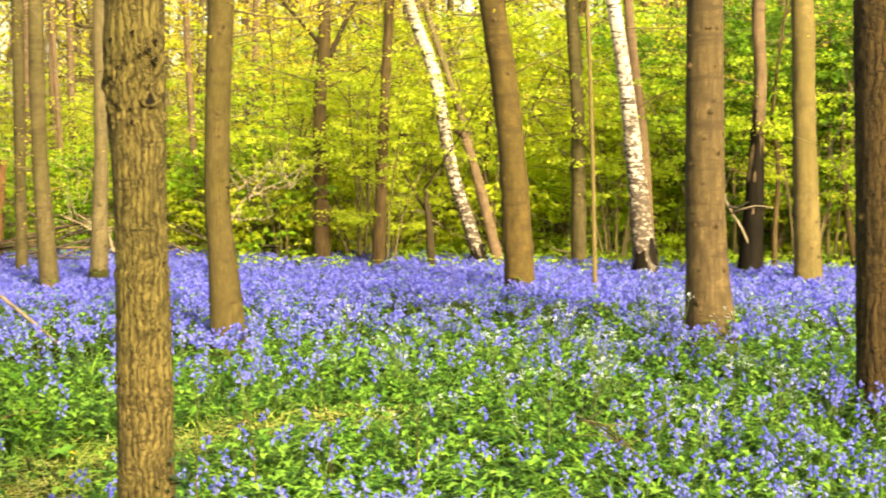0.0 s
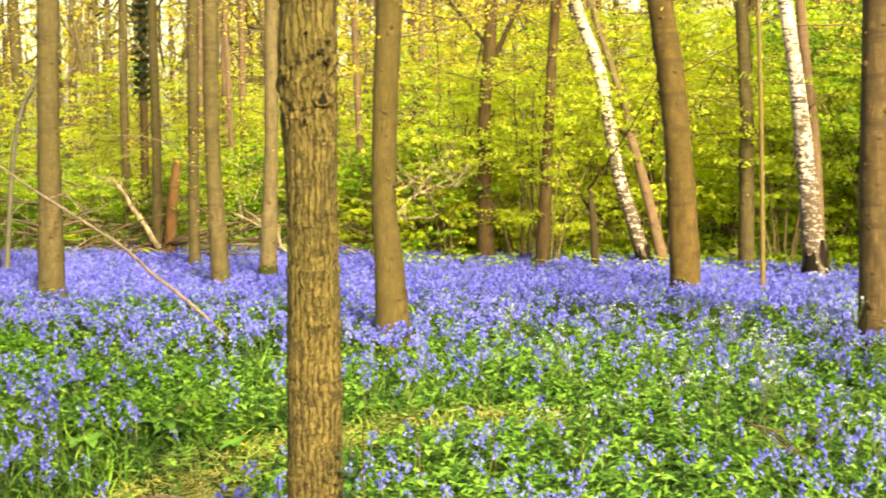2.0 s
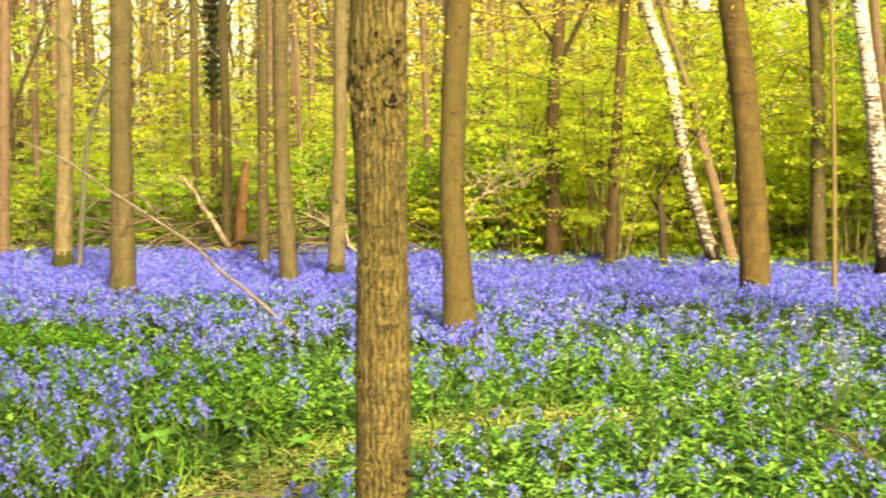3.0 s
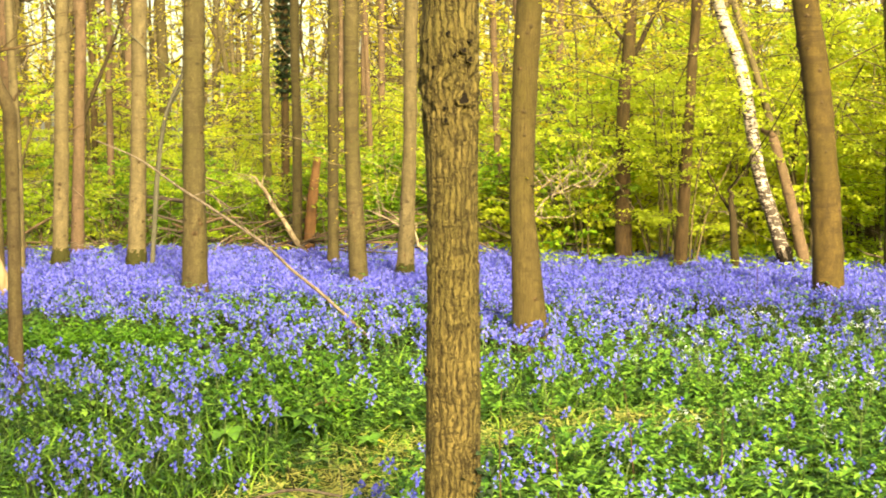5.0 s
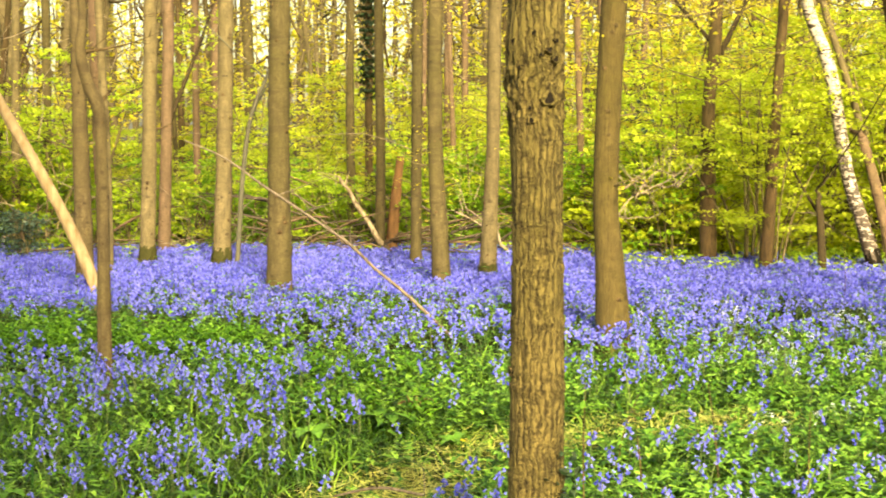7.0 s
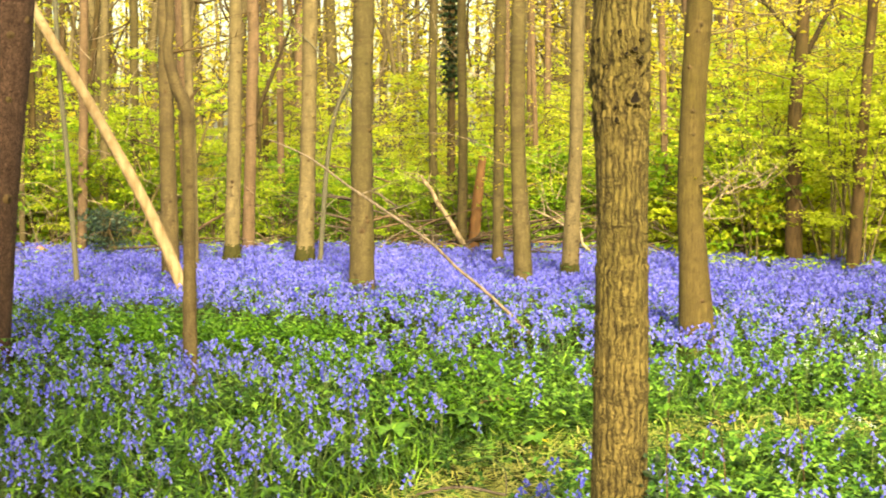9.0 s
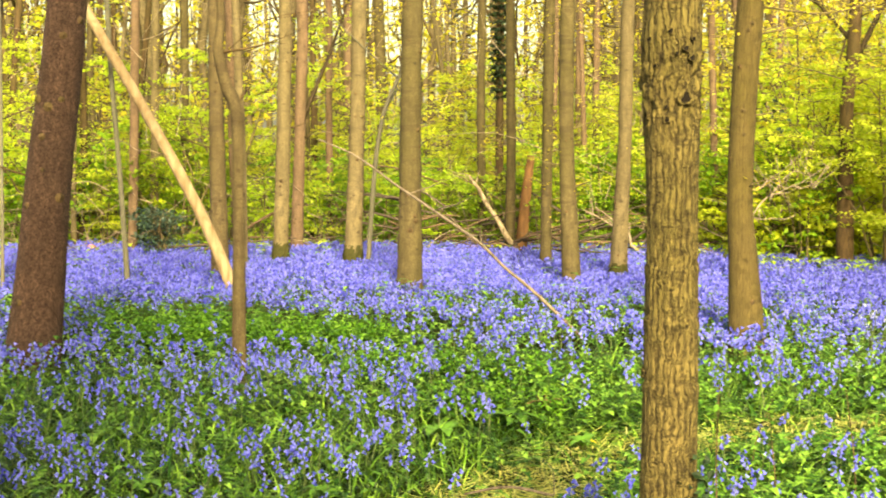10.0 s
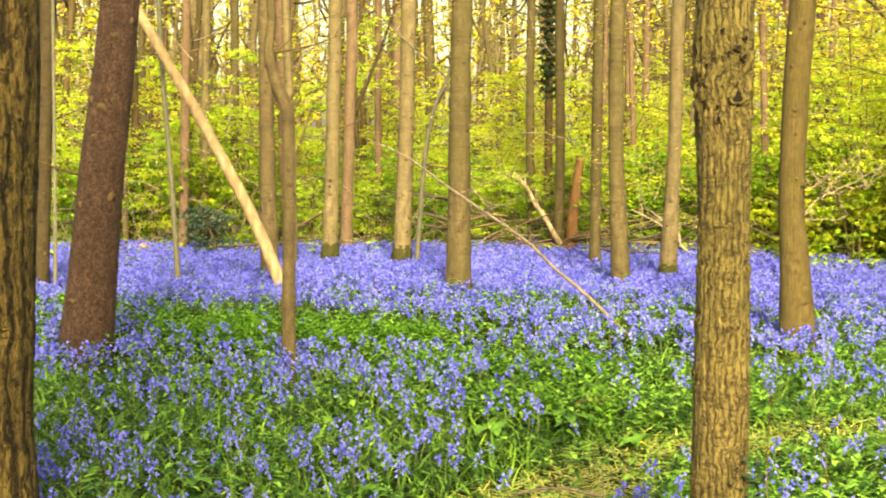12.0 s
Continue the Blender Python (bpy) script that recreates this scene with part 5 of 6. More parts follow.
def far_woods():
    """The wood beyond: many thin crooked stems, twigs and hanging sprays of young leaves."""
    rng = np.random.default_rng(41)
    stems, pts = [], []
    for k in range(560):
        d = rng.uniform(29, 82)
        p = spot(rng.uniform(-26, 52), d)
        h, r = rng.uniform(7, 15), rng.uniform(0.03, 0.13)
        bend = rng.normal(size=(3, 2)) * 0.25 * (2.0 if r < 0.07 else 1.0)
        rows = [(p.x, p.y, -0.1, r), (p.x + bend[0, 0], p.y, h * 0.3, r * 0.85), (p.x + bend[1, 0], p.y, h * 0.6, r * 0.6), (p.x + bend[2, 0] * 2, p.y + bend[2, 1], h, r * 0.2)]
        stems.append(tube(rows, 5, 1.6))
        for j in range(6):
            z = rng.uniform(1.2, min(h, 2.6 + 0.11 * d))
            a = rng.uniform(0, 6.28)
            reach = rng.uniform(0.6, 2.0)
            u = z / h
            s = np.array([p.x + np.interp(u, [0, 0.3, 0.6, 1], [0, bend[0, 0], bend[1, 0], bend[2, 0] * 2]), p.y, z])
            o = np.array([math.cos(a), math.sin(a), 0]) * reach
            q = s + o + [0, 0, rng.uniform(0.3, 1.6)]
            stems.append(tube([(*s, r * 0.4), (*(s + o * 0.5 + rng.normal(size=3) * 0.2 + [0, 0, 0.25]), r * 0.28), (*q, 0.006)], 4, 0.9))
            pts.append(q - o * rng.uniform(0, 0.8, (44, 1)) + rng.normal(size=(44, 3)) * np.array([0.5, 0.5, 0.25]))
    crooked = []
    for k in range(620):
        p = spot(rng.uniform(-24, 50), rng.uniform(21, 46))
        s = np.array([p.x, p.y, rng.uniform(2.0, 5.6)])
        a, length, r = rng.uniform(0, 6.28), rng.uniform(1.0, 3.2), rng.uniform(0.010, 0.034)
        d = np.array([math.cos(a), math.sin(a) * 0.5, rng.uniform(0.2, 1.8)])
        d /= np.linalg.norm(d)
        rows = []
        for j in range(6):
            rows.append(np.array([*s, r * (1 - 0.16 * j)]))
            s = s + d * length / 6
            d = d + rng.normal(size=3) * 0.38
            d /= np.linalg.norm(d)
        crooked.append(tube(rows, 4, 0.4, closed=False))
        q = rows[3]
        side = q[:3] + rng.normal(size=3) * 0.45
        crooked.append(tube([q * [1, 1, 1, 0.6], np.array([*(0.5 * (q[:3] + side) + rng.normal(size=3) * 0.06), q[3] * 0.45]), np.array([*side, 0.004])], 3, 0.3, closed=False))
    v, f = joined(stems)
    root = thing("far_woods", (0, 0, 0), "hazy distant woodland of thin stems and young leaves", "woodland", kind="stuff")
    tagged(part("stems", mesh_of("stems", v, f, BARK_PALE, smooth=True), root), kind="stuff")
    v, f = joined(crooked)
    tagged(part("branches", mesh_of("branches", v, f, BARK_DARK, smooth=True), root, "bare crooked dark branches"), kind="stuff")
    v, f = leaves_at(np.vstack(pts), 0.15, rng)
    tagged(part("foliage", mesh_of("foliage", v, f, LEAF_YELLOW), root), kind="stuff")


far_woods()

# ---- the flower carpet ----
WAY = [(-2.35, 4.2), (-1.95, 5.7), (-1.75, 6.9), (-1.05, 7.5), (-0.35, 7.75)]      # trodden path
CLEAR = [(-5.3, 9.5, 1.35, 0.62, 0.04), (-3.1, 8.45, 0.9, 0.35, 0.45), (-4.3, 11.6, 0.9, 0.35, 0.35), (-7.0, 10.2, 1.4, 0.5, 0.3), (-2.4, 7.4, 0.5, 0.4, 0.2), (-0.4, 6.3, 1.6, 0.8, 0.8)]
RICH = [(-2.9, 6.9, 0.5, 0.3, 1.7), (-4.0, 7.8, 1.3, 0.4, 1.4), (0.8, 7.6, 1.2, 0.8, 1.05)]


def off_path(x, y):
    best = 9.0
    for (ax, ay), (bx, by) in zip(WAY, WAY[1:]):
        t = max(0.0, min(1.0, ((x - ax) * (bx - ax) + (y - ay) * (by - ay)) / ((bx - ax) ** 2 + (by - ay) ** 2)))
        best = min(best, math.hypot(x - ax - t * (bx - ax), y - ay - t * (by - ay)))
    return best


def bloom(x, y):
    """How thickly bluebells stand at a place, 0 to about 1.5."""
    d = math.hypot(x, y)
    k = 0.26 + 0.74 * min(1.0, max(0.0, (d - 7.0) / 6.0))
    k *= 0.65 + 1.1 * max(0.0, 0.45 + noise.noise((x * 0.8, y * 0.8, 1.3)) + 0.35 * noise.noise((x * 2.3, y * 2.3, 5.0)) + 0.55 * noise.noise((x * 4.5, y * 4.5, 8.0)))
    for cx, cy, rx, ry, f in CLEAR + RICH:
        q = ((x - cx) / rx) ** 2 + ((y - cy) / ry) ** 2
        if q < 1.6:
            k *= 1 + (f - 1) * min(1.0, (1.6 - q) / 0.8)
    if d < 6.3 and x < -2.4:
        k *= 0.42
    elif d < 8.8 and x < -2.4:
        k *= 0.88
    elif 7.5 < d < 12.0:
        k *= 0.50
    if x > -0.8 and d < 8.0:
        k *= 0.76
    elif x > -1.9 and 8.8 < d < 14.5:
        k *= 0.84
    w = off_path(x, y)
    if w < 0.7:
        k *= 0.08 + 0.92 * max(0.0, (w - 0.25) / 0.45)
    k += 0.4 * max(0.0, 1 - ((x + 1.35) / 0.4) ** 2 - ((y - 5.5) / 0.4) ** 2)
    east = min(1.0, max(0.0, (12.0 + math.degrees(math.atan2(x, y))) / 17.0))
    edge = 18.1 - 2.0 * east + 0.8 * noise.noise((x * 0.35, y * 0.35, 9.0))
    return k if d < edge else k * max(0.0, 1 - (d - edge) / 0.8)


def sown(count, d0, d1, rng, chance=None, az0=-23, az1=47):
    """Places spread over the sector, kept by chance(x, y)."""
    az = np.radians(rng.uniform(az0, az1, count))
    d = np.sqrt(rng.uniform(d0 * d0, d1 * d1, count))
    x, y = -np.sin(az) * d, np.cos(az) * d
    keep = np.ones(count, bool) if chance is None else np.array([rng.uniform() < chance(a, b) for a, b in zip(x, y)])
    x, y = x[keep], y[keep]
    z = np.array([rise(a, b) for a, b in zip(x, y)])
    return np.stack([x, y, z], axis=1)


def bluebell(seed, bells, sides, tall):
    """One flower: a stalk that nods to one side and bells hanging from it. Verts, triangles, material per face."""
    rng = np.random.default_rng(seed)
    v, f, m = [], [], []

    def at(u):
        return np.array([0.045 * u ** 3, 0.0, tall * (u - 0.12 * u ** 4)])
    st = [np.array([*at(u), 0.0028 * (1 - 0.5 * u)]) for u in (0, 0.5, 0.8, 1.0)]
    if sides == 3:
        st = np.array([st[0], st[1], st[3]])
        sv = np.vstack([st[:, :3] + [0, 0.002, 0], st[:, :3] - [0, 0.002, 0]])
        sf = [np.array([(0, 1, 4, 3), (1, 2, 5, 4)])]
    else:
        sv, sf = tube(st, 3, 0.2, closed=False)
    v.append(sv)
    tri = np.vstack([np.stack([q[:, 0], q[:, 1], q[:, 2]], 1) for q in sf] + [np.stack([q[:, 0], q[:, 2], q[:, 3]], 1) for q in sf])
    f.append(tri)
    m.append(np.zeros(len(tri)))
    n = len(sv)
    for k in range(bells):
        u = 0.70 + 0.30 * (k + 0.5) / bells
        a = rng.uniform(-1.5, 1.5) if k % 2 else rng.uniform(1.0, 5.2)
        out = np.array([math.cos(a), math.sin(a), 0])
        p = at(u) + out * 0.011
        long, wide = 0.0155 * rng.uniform(0.85, 1.15), 0.0060
        axis = np.array([out[0] * 0.55, out[1] * 0.55, -0.83])
        s1 = np.cross(axis, [0.2, 0.9, 0.3])
        s1 /= np.linalg.norm(s1)
        s2 = np.cross(axis, s1)
        ring = []
        if sides == 3:
            long, wide = long * 1.25, wide * 1.2
            ring.append(p)
        for (h, w) in ((0.0, 0.5), (0.75, 0.85), (1.0, 1.7)) if sides > 3 else ((1.0, 1.7),):
            for j in range(sides):
                t = 2 * math.pi * j / sides
                ring.append(p + axis * long * h + (s1 * math.cos(t) + s2 * math.sin(t)) * wide * w)
        rows = len(ring) // sides
        tri = [(n, n + 1 + j, n + 1 + (j + 1) % 3) for j in range(3)] if sides == 3 else []
        for i in range(rows - 1 if sides > 3 else 0):
            for j in range(sides):
                j2 = (j + 1) % sides
                tri += [(n + i * sides + j, n + i * sides + j2, n + (i + 1) * sides + j), (n + i * sides + j2, n + (i + 1) * sides + j2, n + (i + 1) * sides + j)]
        v.append(np.array(ring))
        f.append(np.array(tri))
        m.append(np.ones(len(tri)))
        n += len(ring)
    return np.vstack(v), np.vstack(f), np.concatenate(m)


def round_feet(d0, d1, rng):
    """Places close round the feet of the standing trees at a distance between d0 and d1."""
    pts = [np.zeros((0, 3))]
    for root in STANDING.values():
        x, y = root.location.x, root.location.y
        if d0 <= math.hypot(x, y) < d1 and math.hypot(x, y) > 5:
            r = stem_at(root, 0.3)[1]
            n = int(70 * (r + 0.1))
            a, reach = math.atan2(-y, -x) + rng.uniform(-1.7, 1.7, n), r + rng.uniform(0.04, 0.30, n)
            px, py = x + np.cos(a) * reach, y + np.sin(a) * reach
            pts.append(np.stack([px, py, [rise(u, v) for u, v in zip(px, py)]], axis=1))
    return np.vstack(pts)


def bluebell_carpet():
    rng = np.random.default_rng(51)
    vs, fs, ms, n = [], [], [], 0
    for seed, bells, sides, d0, d1, count in ((1, 6, 4, 4.8, 7.0, 2000), (2, 5, 4, 4.8, 7.0, 1800), (3, 7, 4, 4.8, 7.0, 800), (8, 6, 4, 7.0, 9.5, 1700), (9, 5, 4, 7.0, 9.5, 1700),
                                             (6, 7, 3, 9.5, 13.0, 3400), (7, 6, 3, 9.5, 13.0, 3400), (4, 7, 3, 13.0, 18.9, 12000), (5, 7, 3, 13.0, 18.9, 12000), (6, 6, 3, 1.0, 3.6, 60), (6, 6, 3, 1.0, 8.0, 1100)):
        tv, tf, tm = bluebell(seed, bells, sides, 0.30)
        if d0 > 2:
            pts = sown(count, d0, d1, rng, lambda x, y: (0.78 if y * y + x * x < 64 else 0.85) * bloom(x, y))
        else:
            pts = sown(count, d0, d1, rng) if d1 < 4 else sown(count, d0, d1, rng, None, 47, 337)
        if d0 > 2:
            pts = np.vstack([pts, round_feet(d0, d1, rng)])
        k = len(pts)
        low, high = (0.75, 1.15) if d1 < 9 else (0.90, 1.28) if d1 < 10 else (0.88, 1.25) if d1 < 14 else (0.88, 1.28)
        v, f = stamped(tv, tf, pts, rng.uniform(0, 6.28, k), rng.uniform(low, high, k), rng.normal(size=(k, 2)) * 0.13)
        vs.append(v)
        fs.append(f + n)
        ms.append(np.tile(tm, k))
        n += len(v)
    ob = new("bluebells", mesh_of("bluebells", np.vstack(vs), np.vstack(fs), [STEM_GREEN, FLOWER_BLUE], np.concatenate(ms)))
    tagged(ob, "carpet of violet-blue bluebells in flower under the trees", "bluebells", kind="stuff")


bluebell_carpet()


def blade(width, long, bend, seg=4):
    """An arching strap leaf with a folded middle."""
    v, f = [], []
    for i in range(seg + 1):
        u = i / seg
        w = width * (1 - u ** 2.2) * (0.6 + 0.4 * min(1, u * 3))
        x = bend * long * u * u
        z = long * (u - 0.42 * bend * u * u * 1.2)
        v += [(x, -w, z), (x, w, z)]
    for i in range(seg):
        a = 2 * i
        f += [(a, a + 2, a + 1), (a + 1, a + 2, a + 3)]
    return np.array(v), np.array(f)


def strap_leaves():
    rng = np.random.default_rng(61)
    vs, fs, n = [], [], 0
    for w, l, b, d0, d1, count in ((0.0055, 0.26, 0.75, 3.5, 10, 15000), (0.007, 0.22, 0.95, 3.5, 10, 11000), (0.0042, 0.23, 1.0, 3.5, 10, 17000), (0.008, 0.25, 0.8, 10, 19.5, 8000), (0.007, 0.23, 0.9, 0.4, 3.5, 800), (0.008, 0.23, 0.9, 0.4, 9.0, 9000)):
        tv, tf = blade(w, l, b)
        around = (47, 337) if d0 < 1 and d1 > 5 else (-23, 47)
        pts = sown(count, d0, d1, rng, None, *around) if d0 < 1 else sown(count, d0, d1, rng, lambda x, y: (0.07 if y < 6.4 else 0.4) + (0.93 if y < 6.4 else 0.6) * min(1, max(0, off_path(x, y) - 0.15) / 0.4))
        k = len(pts)
        v, f = stamped(tv, tf, pts, rng.uniform(0, 6.28, k), rng.uniform(0.6, 1.25, k), rng.normal(size=(k, 2)) * 0.25)
        vs.append(v)
        fs.append(f + n)
        n += len(v)
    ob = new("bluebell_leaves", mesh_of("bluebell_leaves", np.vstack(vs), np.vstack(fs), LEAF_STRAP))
    tagged(ob, "glossy green strap leaves of bluebells and woodland grass", "grass", kind="stuff")


strap_leaves()


def herb(seed, pairs, tall, leaf):
    """A leafy stalk with opposite pairs of ovate leaves."""
    rng = np.random.default_rng(seed)
    v, f, n = [], [], 0
    for k in range(pairs):
        z = tall * (0.35 + 0.65 * (k + 1) / pairs)
        for side in (0, math.pi):
            a = side + k * math.pi / 2 + rng.normal() * 0.2
            o, w = np.array([math.cos(a), math.sin(a), 0]), np.array([-math.sin(a), math.cos(a), 0])
            s = leaf * (1.0 - 0.35 * k / pairs) * rng.uniform(0.85, 1.15)
            p = np.array([0, 0, z])
            pts = [p, p + o * s * 0.35 + w * s * 0.27 + [0, 0, s * 0.16], p + o * s * 0.35 - w * s * 0.27 + [0, 0, s * 0.16], p + o * s * 0.4 + [0, 0, s * 0.1],
                   p + o * s * 0.75 + w * s * 0.16, p + o * s * 0.75 - w * s * 0.16, p + o * s * 1.0 - [0, 0, s * 0.18]]
            v += pts
            f += [(n, n + 3, n + 1), (n, n + 2, n + 3), (n + 1, n + 3, n + 4), (n + 3, n + 2, n + 5), (n + 3, n + 6, n + 4), (n + 3, n + 5, n + 6)]
            n += 7
    return np.array(v), np.array(f)


def feathery(seed, fronds, long):
    """A tuft of divided leaves: arching ribs with pairs of leaflets that shorten to the tip."""
    rng = np.random.default_rng(seed)
    v, f, n = [], [], 0
    for k in range(fronds):
        a = 2 * math.pi * k / fronds + rng.normal() * 0.3
        o, w = np.array([math.cos(a), math.sin(a), 0]), np.array([-math.sin(a), math.cos(a), 0])
        size, lift = long * rng.uniform(0.8, 1.2), rng.uniform(0.9, 1.5)
        for j in range(7):
            u = 0.35 + 0.65 * j / 6
            c = o * size * u + np.array([0, 0, size * (lift * u - 0.75 * u * u)])
            for side in (-1, 1):
                reach = w * side * size * 0.42 * (1.12 - u) + o * size * 0.16
                tip = c + reach + [0, 0, rng.normal() * 0.006]
                v += [c, c + reach * 0.55 + o * size * 0.07 + [0, 0, 0.004], tip, c + reach * 0.55 - o * size * 0.05]
                f += [(n, n + 1, n + 2), (n, n + 2, n + 3)]
                n += 4
    return np.array(v), np.array(f)


def herbs():
    rng = np.random.default_rng(71)

    def green(x, y):
        k = 0.25 + 0.5 * max(0.0, noise.noise((x * 0.6, y * 0.6, 21.0)) + 0.2)
        for cx, cy, rx, ry, f in CLEAR:
            if ((x - cx) / rx) ** 2 + ((y - cy) / ry) ** 2 < 1.3:
                k = 1.0
        if x > -0.6 and math.hypot(x, y) < 9.5:
            k = max(k, 0.85)
        elif x > 0.2 and math.hypot(x, y) < 14.5:
            k = max(k, 0.6)
        if x < -2.1 and math.hypot(x, y) < 8:
            k *= 0.45
        return k * (0.1 + 0.9 * min(1, max(0, off_path(x, y) - 0.2) / 0.35))
    vs, fs, n = [], [], 0
    for seed, pairs, tall, leaf, d0, d1, count in ((1, 4, 0.20, 0.058, 4.6, 11, 2600), (2, 3, 0.15, 0.085, 4.6, 11, 900), (5, 0, 0.2, 0.20, 4.6, 8.5, 950), (6, 0, 0.2, 0.17, 4.6, 12.0, 1700), (4, 4, 0.25, 0.055, 7.5, 13, 4200), (3, 3, 0.27, 0.07, 11, 19, 3800)):
        tv, tf = herb(seed, pairs, tall, leaf) if pairs else feathery(seed, 5, leaf)
        pts = sown(count, d0, d1, rng, green if d1 < 20 else None)
        k = len(pts)
        v, f = stamped(tv, tf, pts, rng.uniform(0, 6.28, k), rng.uniform(0.7, 1.3, k), rng.normal(size=(k, 2)) * 0.15)
        vs.append(v)
        fs.append(f + n)
        n += len(v)
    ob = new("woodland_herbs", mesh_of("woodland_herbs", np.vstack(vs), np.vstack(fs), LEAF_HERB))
    tagged(ob, "low leafy green herbs with pairs of pointed leaves", "herbs", kind="stuff")
    tv, tf = herb(6, 5, 0.21, 0.055)
    vs, fs, n = [], [], 0
    for cx, cy, rx, ry, many in ((-5.3, 9.5, 1.3, 0.5, 520), (-3.1, 8.45, 0.8, 0.28, 90), (-7.0, 10.2, 1.3, 0.4, 60), (-4.3, 11.6, 0.9, 0.3, 40), (-2.5, 7.4, 0.4, 0.3, 30), (0.3, 9.0, 2.4, 0.8, 60)):
        a, r = rng.uniform(0, 6.28, many), np.sqrt(rng.uniform(0, 1, many))
        pts = np.stack([cx + rx * r * np.cos(a), cy + ry * r * np.sin(a), np.zeros(many)], axis=1)
        pts[:, 2] = [rise(x, y) for x, y in pts[:, :2]]
        v, f = stamped(tv, tf, pts, rng.uniform(0, 6.28, many), rng.uniform(0.8, 1.3, many), rng.normal(size=(many, 2)) * 0.12)
        vs.append(v)
        fs.append(f + n)
        n += len(v)
    ob = new("bright_herbs", mesh_of("bright_herbs", np.vstack(vs), np.vstack(fs), LEAF_BRIGHT))
    tagged(ob, "patches of bright green broad-leaved herbs among bluebells", "herbs", kind="stuff")
    vs, fs, n = [], [], 0
    for seed, pairs, tall, leaf, d0, d1, many in ((7, 3, 0.26, 0.13, 17.2, 24, 2600), (8, 2, 0.24, 0.19, 24, 36, 1800), (9, 3, 0.27, 0.12, 15.8, 20, 1500)):
        tv, tf = herb(seed, pairs, tall, leaf)
        pts = sown(many, d0, d1, rng) if d0 > 16 else sown(many, d0, d1, rng, None, -20, 9)
        v, f = stamped(tv, tf, pts, rng.uniform(0, 6.28, many), rng.uniform(0.7, 1.3, many), rng.normal(size=(many, 2)) * 0.12)
        vs.append(v)
        fs.append(f + n)
        n += len(v)
    ob = new("undergrowth_herbs", mesh_of("undergrowth_herbs", np.vstack(vs), np.vstack(fs), LEAF_FLOOR))
    tagged(ob, "low green herbs covering the ground under the bushes", "herbs", kind="stuff")


herbs()


def straw():
    rng = np.random.default_rng(81)
    tv, tf = blade(0.0032, 0.15, 0.3)
    tv = tv[:, [2, 1, 0]] * np.array([1, 1, 0.35])
    pts = sown(70000, 3.6, 9.0, rng, lambda x, y: max(0.0, 1 - off_path(x, y) / 0.42) * (1.0 if y < 6.2 else 0.75) * (0.7 + 0.9 * max(0, 0.3 + noise.noise((x * 2.5, y * 2.5, 2)))), -6, 36)
    pts[:, 2] += rng.uniform(0.01, 0.13, len(pts))
    k = len(pts)
    v, f = stamped(tv, tf, pts, rng.uniform(0, 6.28, k), rng.uniform(0.5, 1.3, k))
    ob = new("dry_grass", mesh_of("dry_grass", v, f, STRAW))
    tagged(ob, "trodden straw-coloured dry grass lying along the path", "dry grass", kind="stuff")


straw()


# ---- cow parsley ----
def cow_parsley(seed, label, tall=0.5, umbels=4):
    rng = np.random.default_rng(seed)
    root = thing("cow_parsley", (0, 0, 0), label, "wildflower", "cow parsley plants")
    v, f = tube([(0, 0, -0.02, 0.004), (0.01, 0, tall * 0.5, 0.003), (0, 0.01, tall * 0.8, 0.002)], 5, 0.1)
    part("stalk", mesh_of("stalk", v, f, STEM_GREEN, smooth=True), root)
    for k in range(umbels):
        a = 2 * math.pi * k / umbels + rng.normal() * 0.3
        out = np.array([math.cos(a), math.sin(a), 0]) * rng.uniform(0.04, 0.16)
        top = np.array([0, 0, tall * rng.uniform(0.86, 1.0)]) + out
        pieces = [tube([(0, 0, tall * 0.55, 0.002), (*(out * 0.7 + [0, 0, tall * 0.75]), 0.0015), (*top, 0.0012)], 4, 0.1)]
        v, f = joined(pieces)
        b = part("branch", mesh_of("branch", v, f, STEM_GREEN, smooth=True), root)
        pts = []
        for j in range(4):
            c = rng.normal(size=2) * 0.020
            pts.append(np.column_stack([top[0] + c[0] + rng.normal(size=7) * 0.006, top[1] + c[1] + rng.normal(size=7) * 0.006, top[2] + 0.012 - (c ** 2).sum() * 30 + rng.normal(size=7) * 0.006]))
        lv, lf = leaves_at(np.vstack(pts), 0.0070, rng, droop=0.0, flat=0.3)
        part("umbel", mesh_of("umbel", lv, lf, FLOWER_WHITE), b, "flat head of tiny white flowers", kind="stuff")
    for k in range(6):
        a = rng.uniform(0, 6.28)
        o, w = np.array([math.cos(a), math.sin(a), 0]), np.array([-math.sin(a), math.cos(a), 0])
        length = rng.uniform(0.16, 0.26)
        pts = []
        for j in range(70):
            u = rng.uniform(0.2, 1)
            pts.append(o * length * u + w * rng.normal() * 0.06 * (1.15 - u) + np.array([0, 0, tall * 0.25 + 0.12 * u - 0.16 * u * u + rng.normal() * 0.008]))
        lv, lf = leaves_at(np.array(pts), 0.024, rng, 0.1, 0.8)
        part("leaf", mesh_of("leaf", lv, lf, LEAF_STRAP), root, "feathery divided green leaf", kind="stuff")
    return root


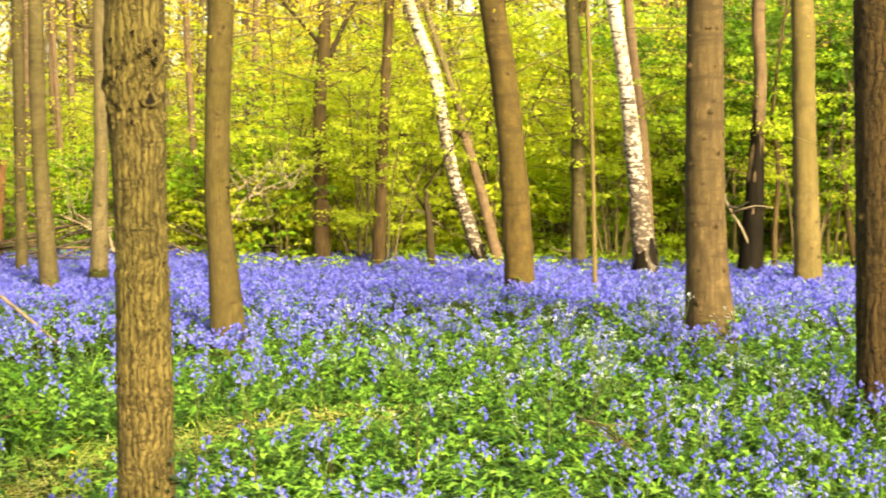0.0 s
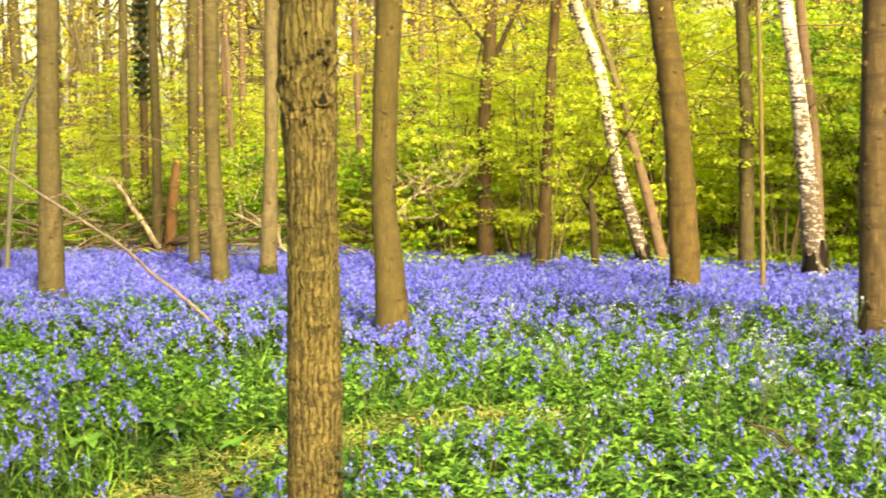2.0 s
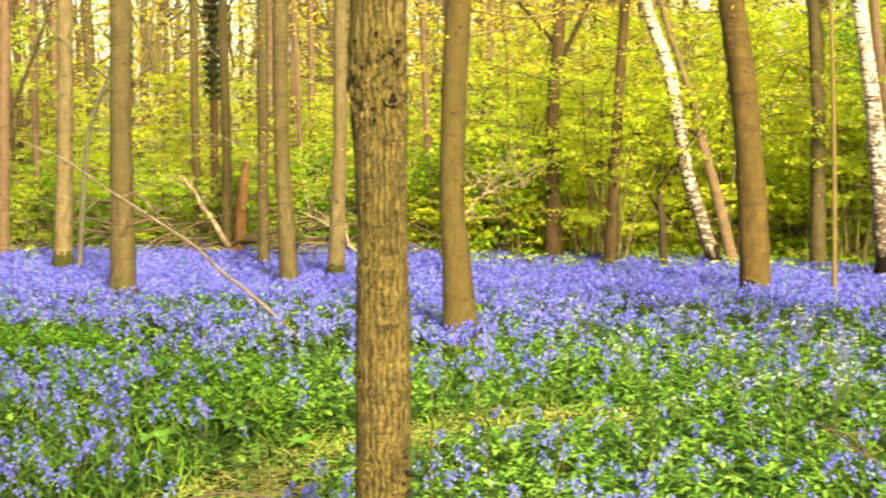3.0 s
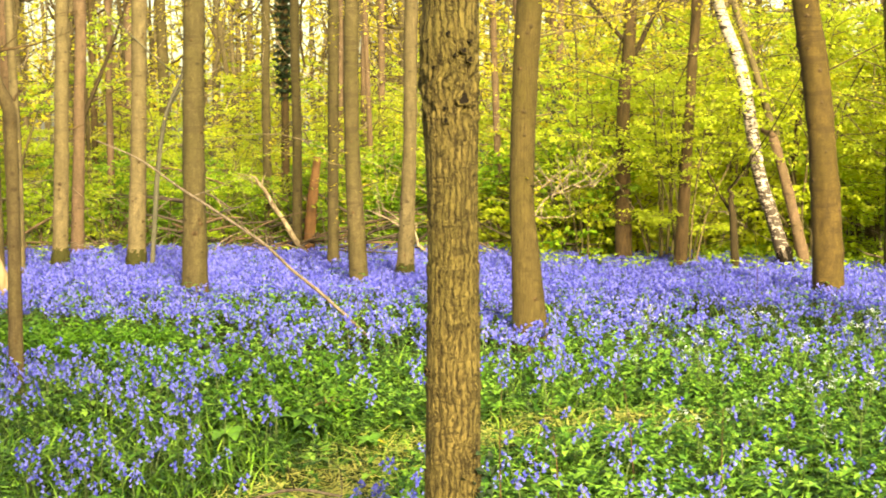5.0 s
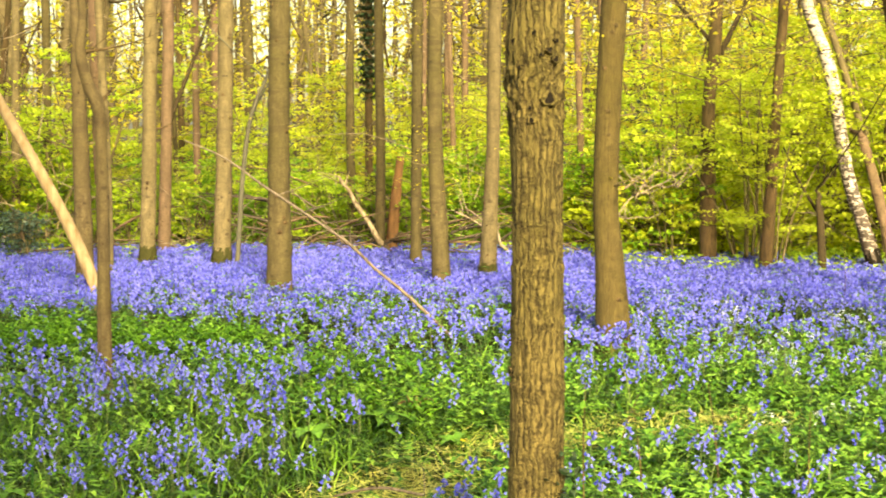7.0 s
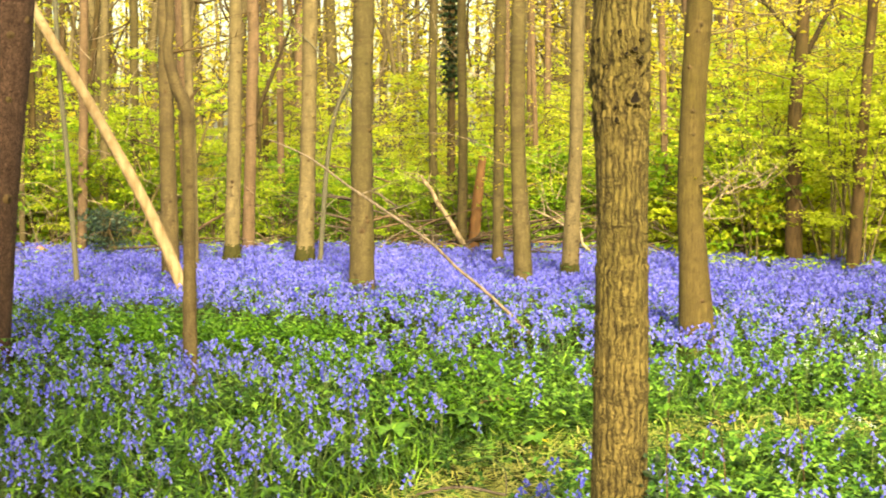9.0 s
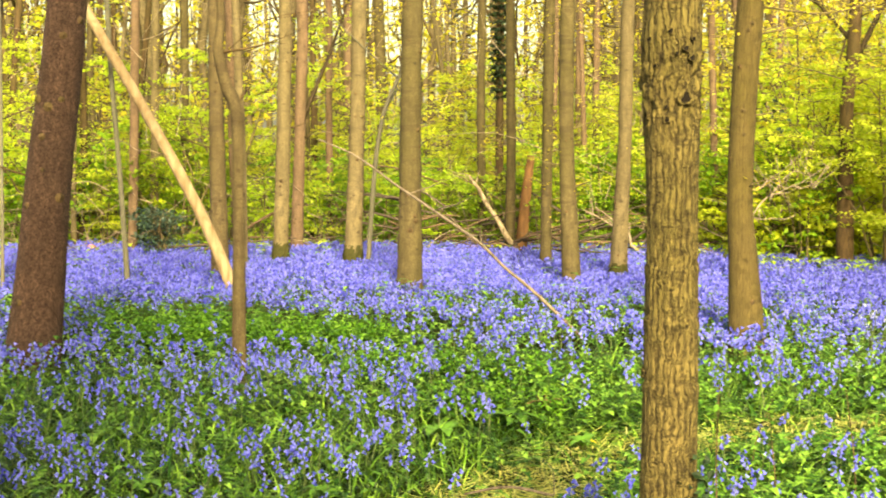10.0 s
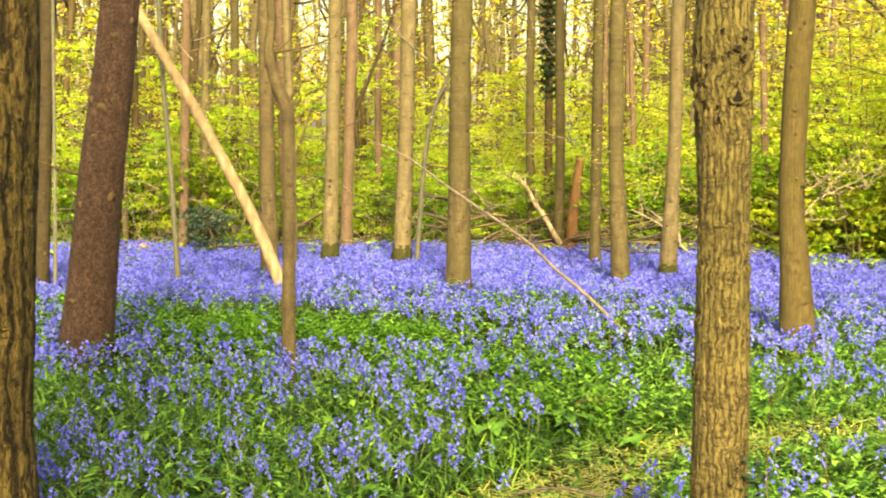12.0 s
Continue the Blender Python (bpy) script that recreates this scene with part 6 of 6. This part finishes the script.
PARSLEY = [cow_parsley(91, "cow parsley with several small white flower heads"), cow_parsley(92, "tall cow parsley with open white heads", 0.62, 5), cow_parsley(93, "low leafy cow parsley with few white heads", 0.38, 2)]
move(PARSLEY[0], 2.0, 8.4)
move(PARSLEY[1], 4.0, 9.0)
move(PARSLEY[2], -9.0, 8.8)
rng = np.random.default_rng(95)
for k in range(74):
    az, d = (rng.uniform(-16, 5), rng.uniform(6.6, 10.6)) if k < 40 else (rng.uniform(-19, 5), rng.uniform(5.0, 12.5)) if k < 60 else (rng.uniform(-17, -8), rng.uniform(8.8, 12.0))
    put(PARSLEY[int(rng.integers(3))], az, d, rng.uniform(0, 6.28), rng.uniform(0.6, 0.95))


# a scrap of pink plastic at the far edge of the flowers
def pink_scrap():
    rng = np.random.default_rng(3)
    m, t, b, _ = nodes_of("pink_plastic")
    t.links.new(ramp(t, noise_at(t, 40), [(0.3, (0.42, 0.15, 0.12)), (0.7, (0.55, 0.24, 0.20))]), b.inputs["Base Color"])
    b.inputs["Roughness"].default_value = 0.4
    bm = bmesh.new()
    bmesh.ops.create_icosphere(bm, subdivisions=3, radius=0.06)
    for v in bm.verts:
        v.co *= 1 + 0.35 * noise.noise(v.co * 40)
        v.co.z = v.co.z * 0.7
    me = bpy.data.meshes.new("plastic_scrap")
    bm.to_mesh(me)
    bm.free()
    me.materials.append(m)
    ob = new("plastic_scrap", me)
    p = spot(34.67, 17.6)
    ob.location = (p.x, p.y, 0.30)
    tagged(ob, "small crumpled scrap of pale pink plastic", "litter")


pink_scrap()


# ---- single plants on and by the path ----
def broad_plant(at, label, mat, leaves, length, seed, spot_mat=None):
    """A rosette of broad arching leaves, each a part."""
    rng = np.random.default_rng(seed)
    root = thing("dock_plant", at, label, "plant")
    for k in range(leaves):
        a = 2 * math.pi * k / leaves + rng.normal() * 0.3
        o, w = np.array([math.cos(a), math.sin(a), 0]), np.array([-math.sin(a), math.cos(a), 0])
        s = length * rng.uniform(0.8, 1.2) * (0.6 if spot_mat and k == 0 else 1.0)
        verts, faces = [], []
        for i in range(6):
            u = i / 5
            half = s * 0.24 * math.sin(math.pi * min(1.0, 0.08 + 0.9 * u)) ** 0.7
            c = o * s * u + np.array([0, 0, 0.10 + s * (1.1 * u - 0.9 * u * u)])
            verts += [c + w * half + [0, 0, half * 0.3], c, c - w * half + [0, 0, half * 0.3]]
        for i in range(5):
            for j in range(2):
                b = i * 3 + j
                faces.append((b, b + 3, b + 4, b + 1))
        part("leaf", mesh_of("leaf", np.array(verts), np.array(faces), spot_mat if spot_mat and k == 0 else mat, smooth=True), root, "yellowed leaf" if spot_mat and k == 0 else "")
    return root


def on_ground(az, d):
    p = spot(az, d)
    return (p.x, p.y, rise(p.x, p.y))


YELLOWED = leaf_mat("yellowed_leaf", [(0.55, 0.38, 0.03), (0.62, 0.46, 0.05)], 0.3)
WITHERED = leaf_mat("withered_leaf", [(0.24, 0.13, 0.07), (0.32, 0.18, 0.10)], 0.25, 0.7)
broad_plant(on_ground(15.3, 7.1), "broad-leaved dock plant with one yellowed leaf", LEAF_HERB, 6, 0.11, 1, YELLOWED)
broad_plant(on_ground(18.0, 7.6), "broad-leaved dark green dock plant", LEAF_HERB, 7, 0.16, 2)
broad_plant(on_ground(21.0, 7.3), "broad-leaved dark green dock plant", LEAF_HERB, 7, 0.15, 3)
broad_plant(on_ground(26.0, 6.3), "broad-leaved dark green dock plant", LEAF_HERB, 7, 0.09, 4)
broad_plant(on_ground(33.0, 6.4), "broad-leaved dark green dock plant", LEAF_HERB, 7, 0.09, 5)
broad_plant(on_ground(16.8, 8.0), "withered brown dock plant by the path", WITHERED, 5, 0.13, 6)


def lone_stem(az, d, high, seed, leaves):
    """A thin upright woody shoot with a few small leaves."""
    rng = np.random.default_rng(seed)
    root = thing("shoot", on_ground(az, d), "thin dark woody shoot standing in the herbs", "shoot")
    rows = [(0, 0, -0.02, 0.0035), (rng.normal() * 0.02, 0, high * 0.5, 0.003), (rng.normal() * 0.04, 0, high, 0.0015)]
    v, f = tube(rows, 5, 0.1)
    part("stem", mesh_of("stem", v, f, BARK_DARK, smooth=True), root)
    s = spline(rows, 0.02)
    pts = s[rng.integers(len(s) // 3, len(s), leaves), :3] + rng.normal(size=(leaves, 3)) * 0.012
    v, f = leaves_at(pts, 0.03, rng)
    part("leaves", mesh_of("leaves", v, f, LEAF_HERB), root, kind="stuff")


for k, (az, d, high, n) in enumerate(((9.85, 5.4, 0.72, 10), (7.6, 6.0, 0.5, 14), (4.5, 6.3, 0.55, 12), (8.6, 6.6, 0.45, 8), (1.0, 6.0, 0.5, 10), (16.3, 15.0, 0.6, 0), (-0.3, 12.6, 0.9, 0), (11.6, 6.9, 0.5, 6))):
    lone_stem(az, d, high, 60 + k, max(2, n))
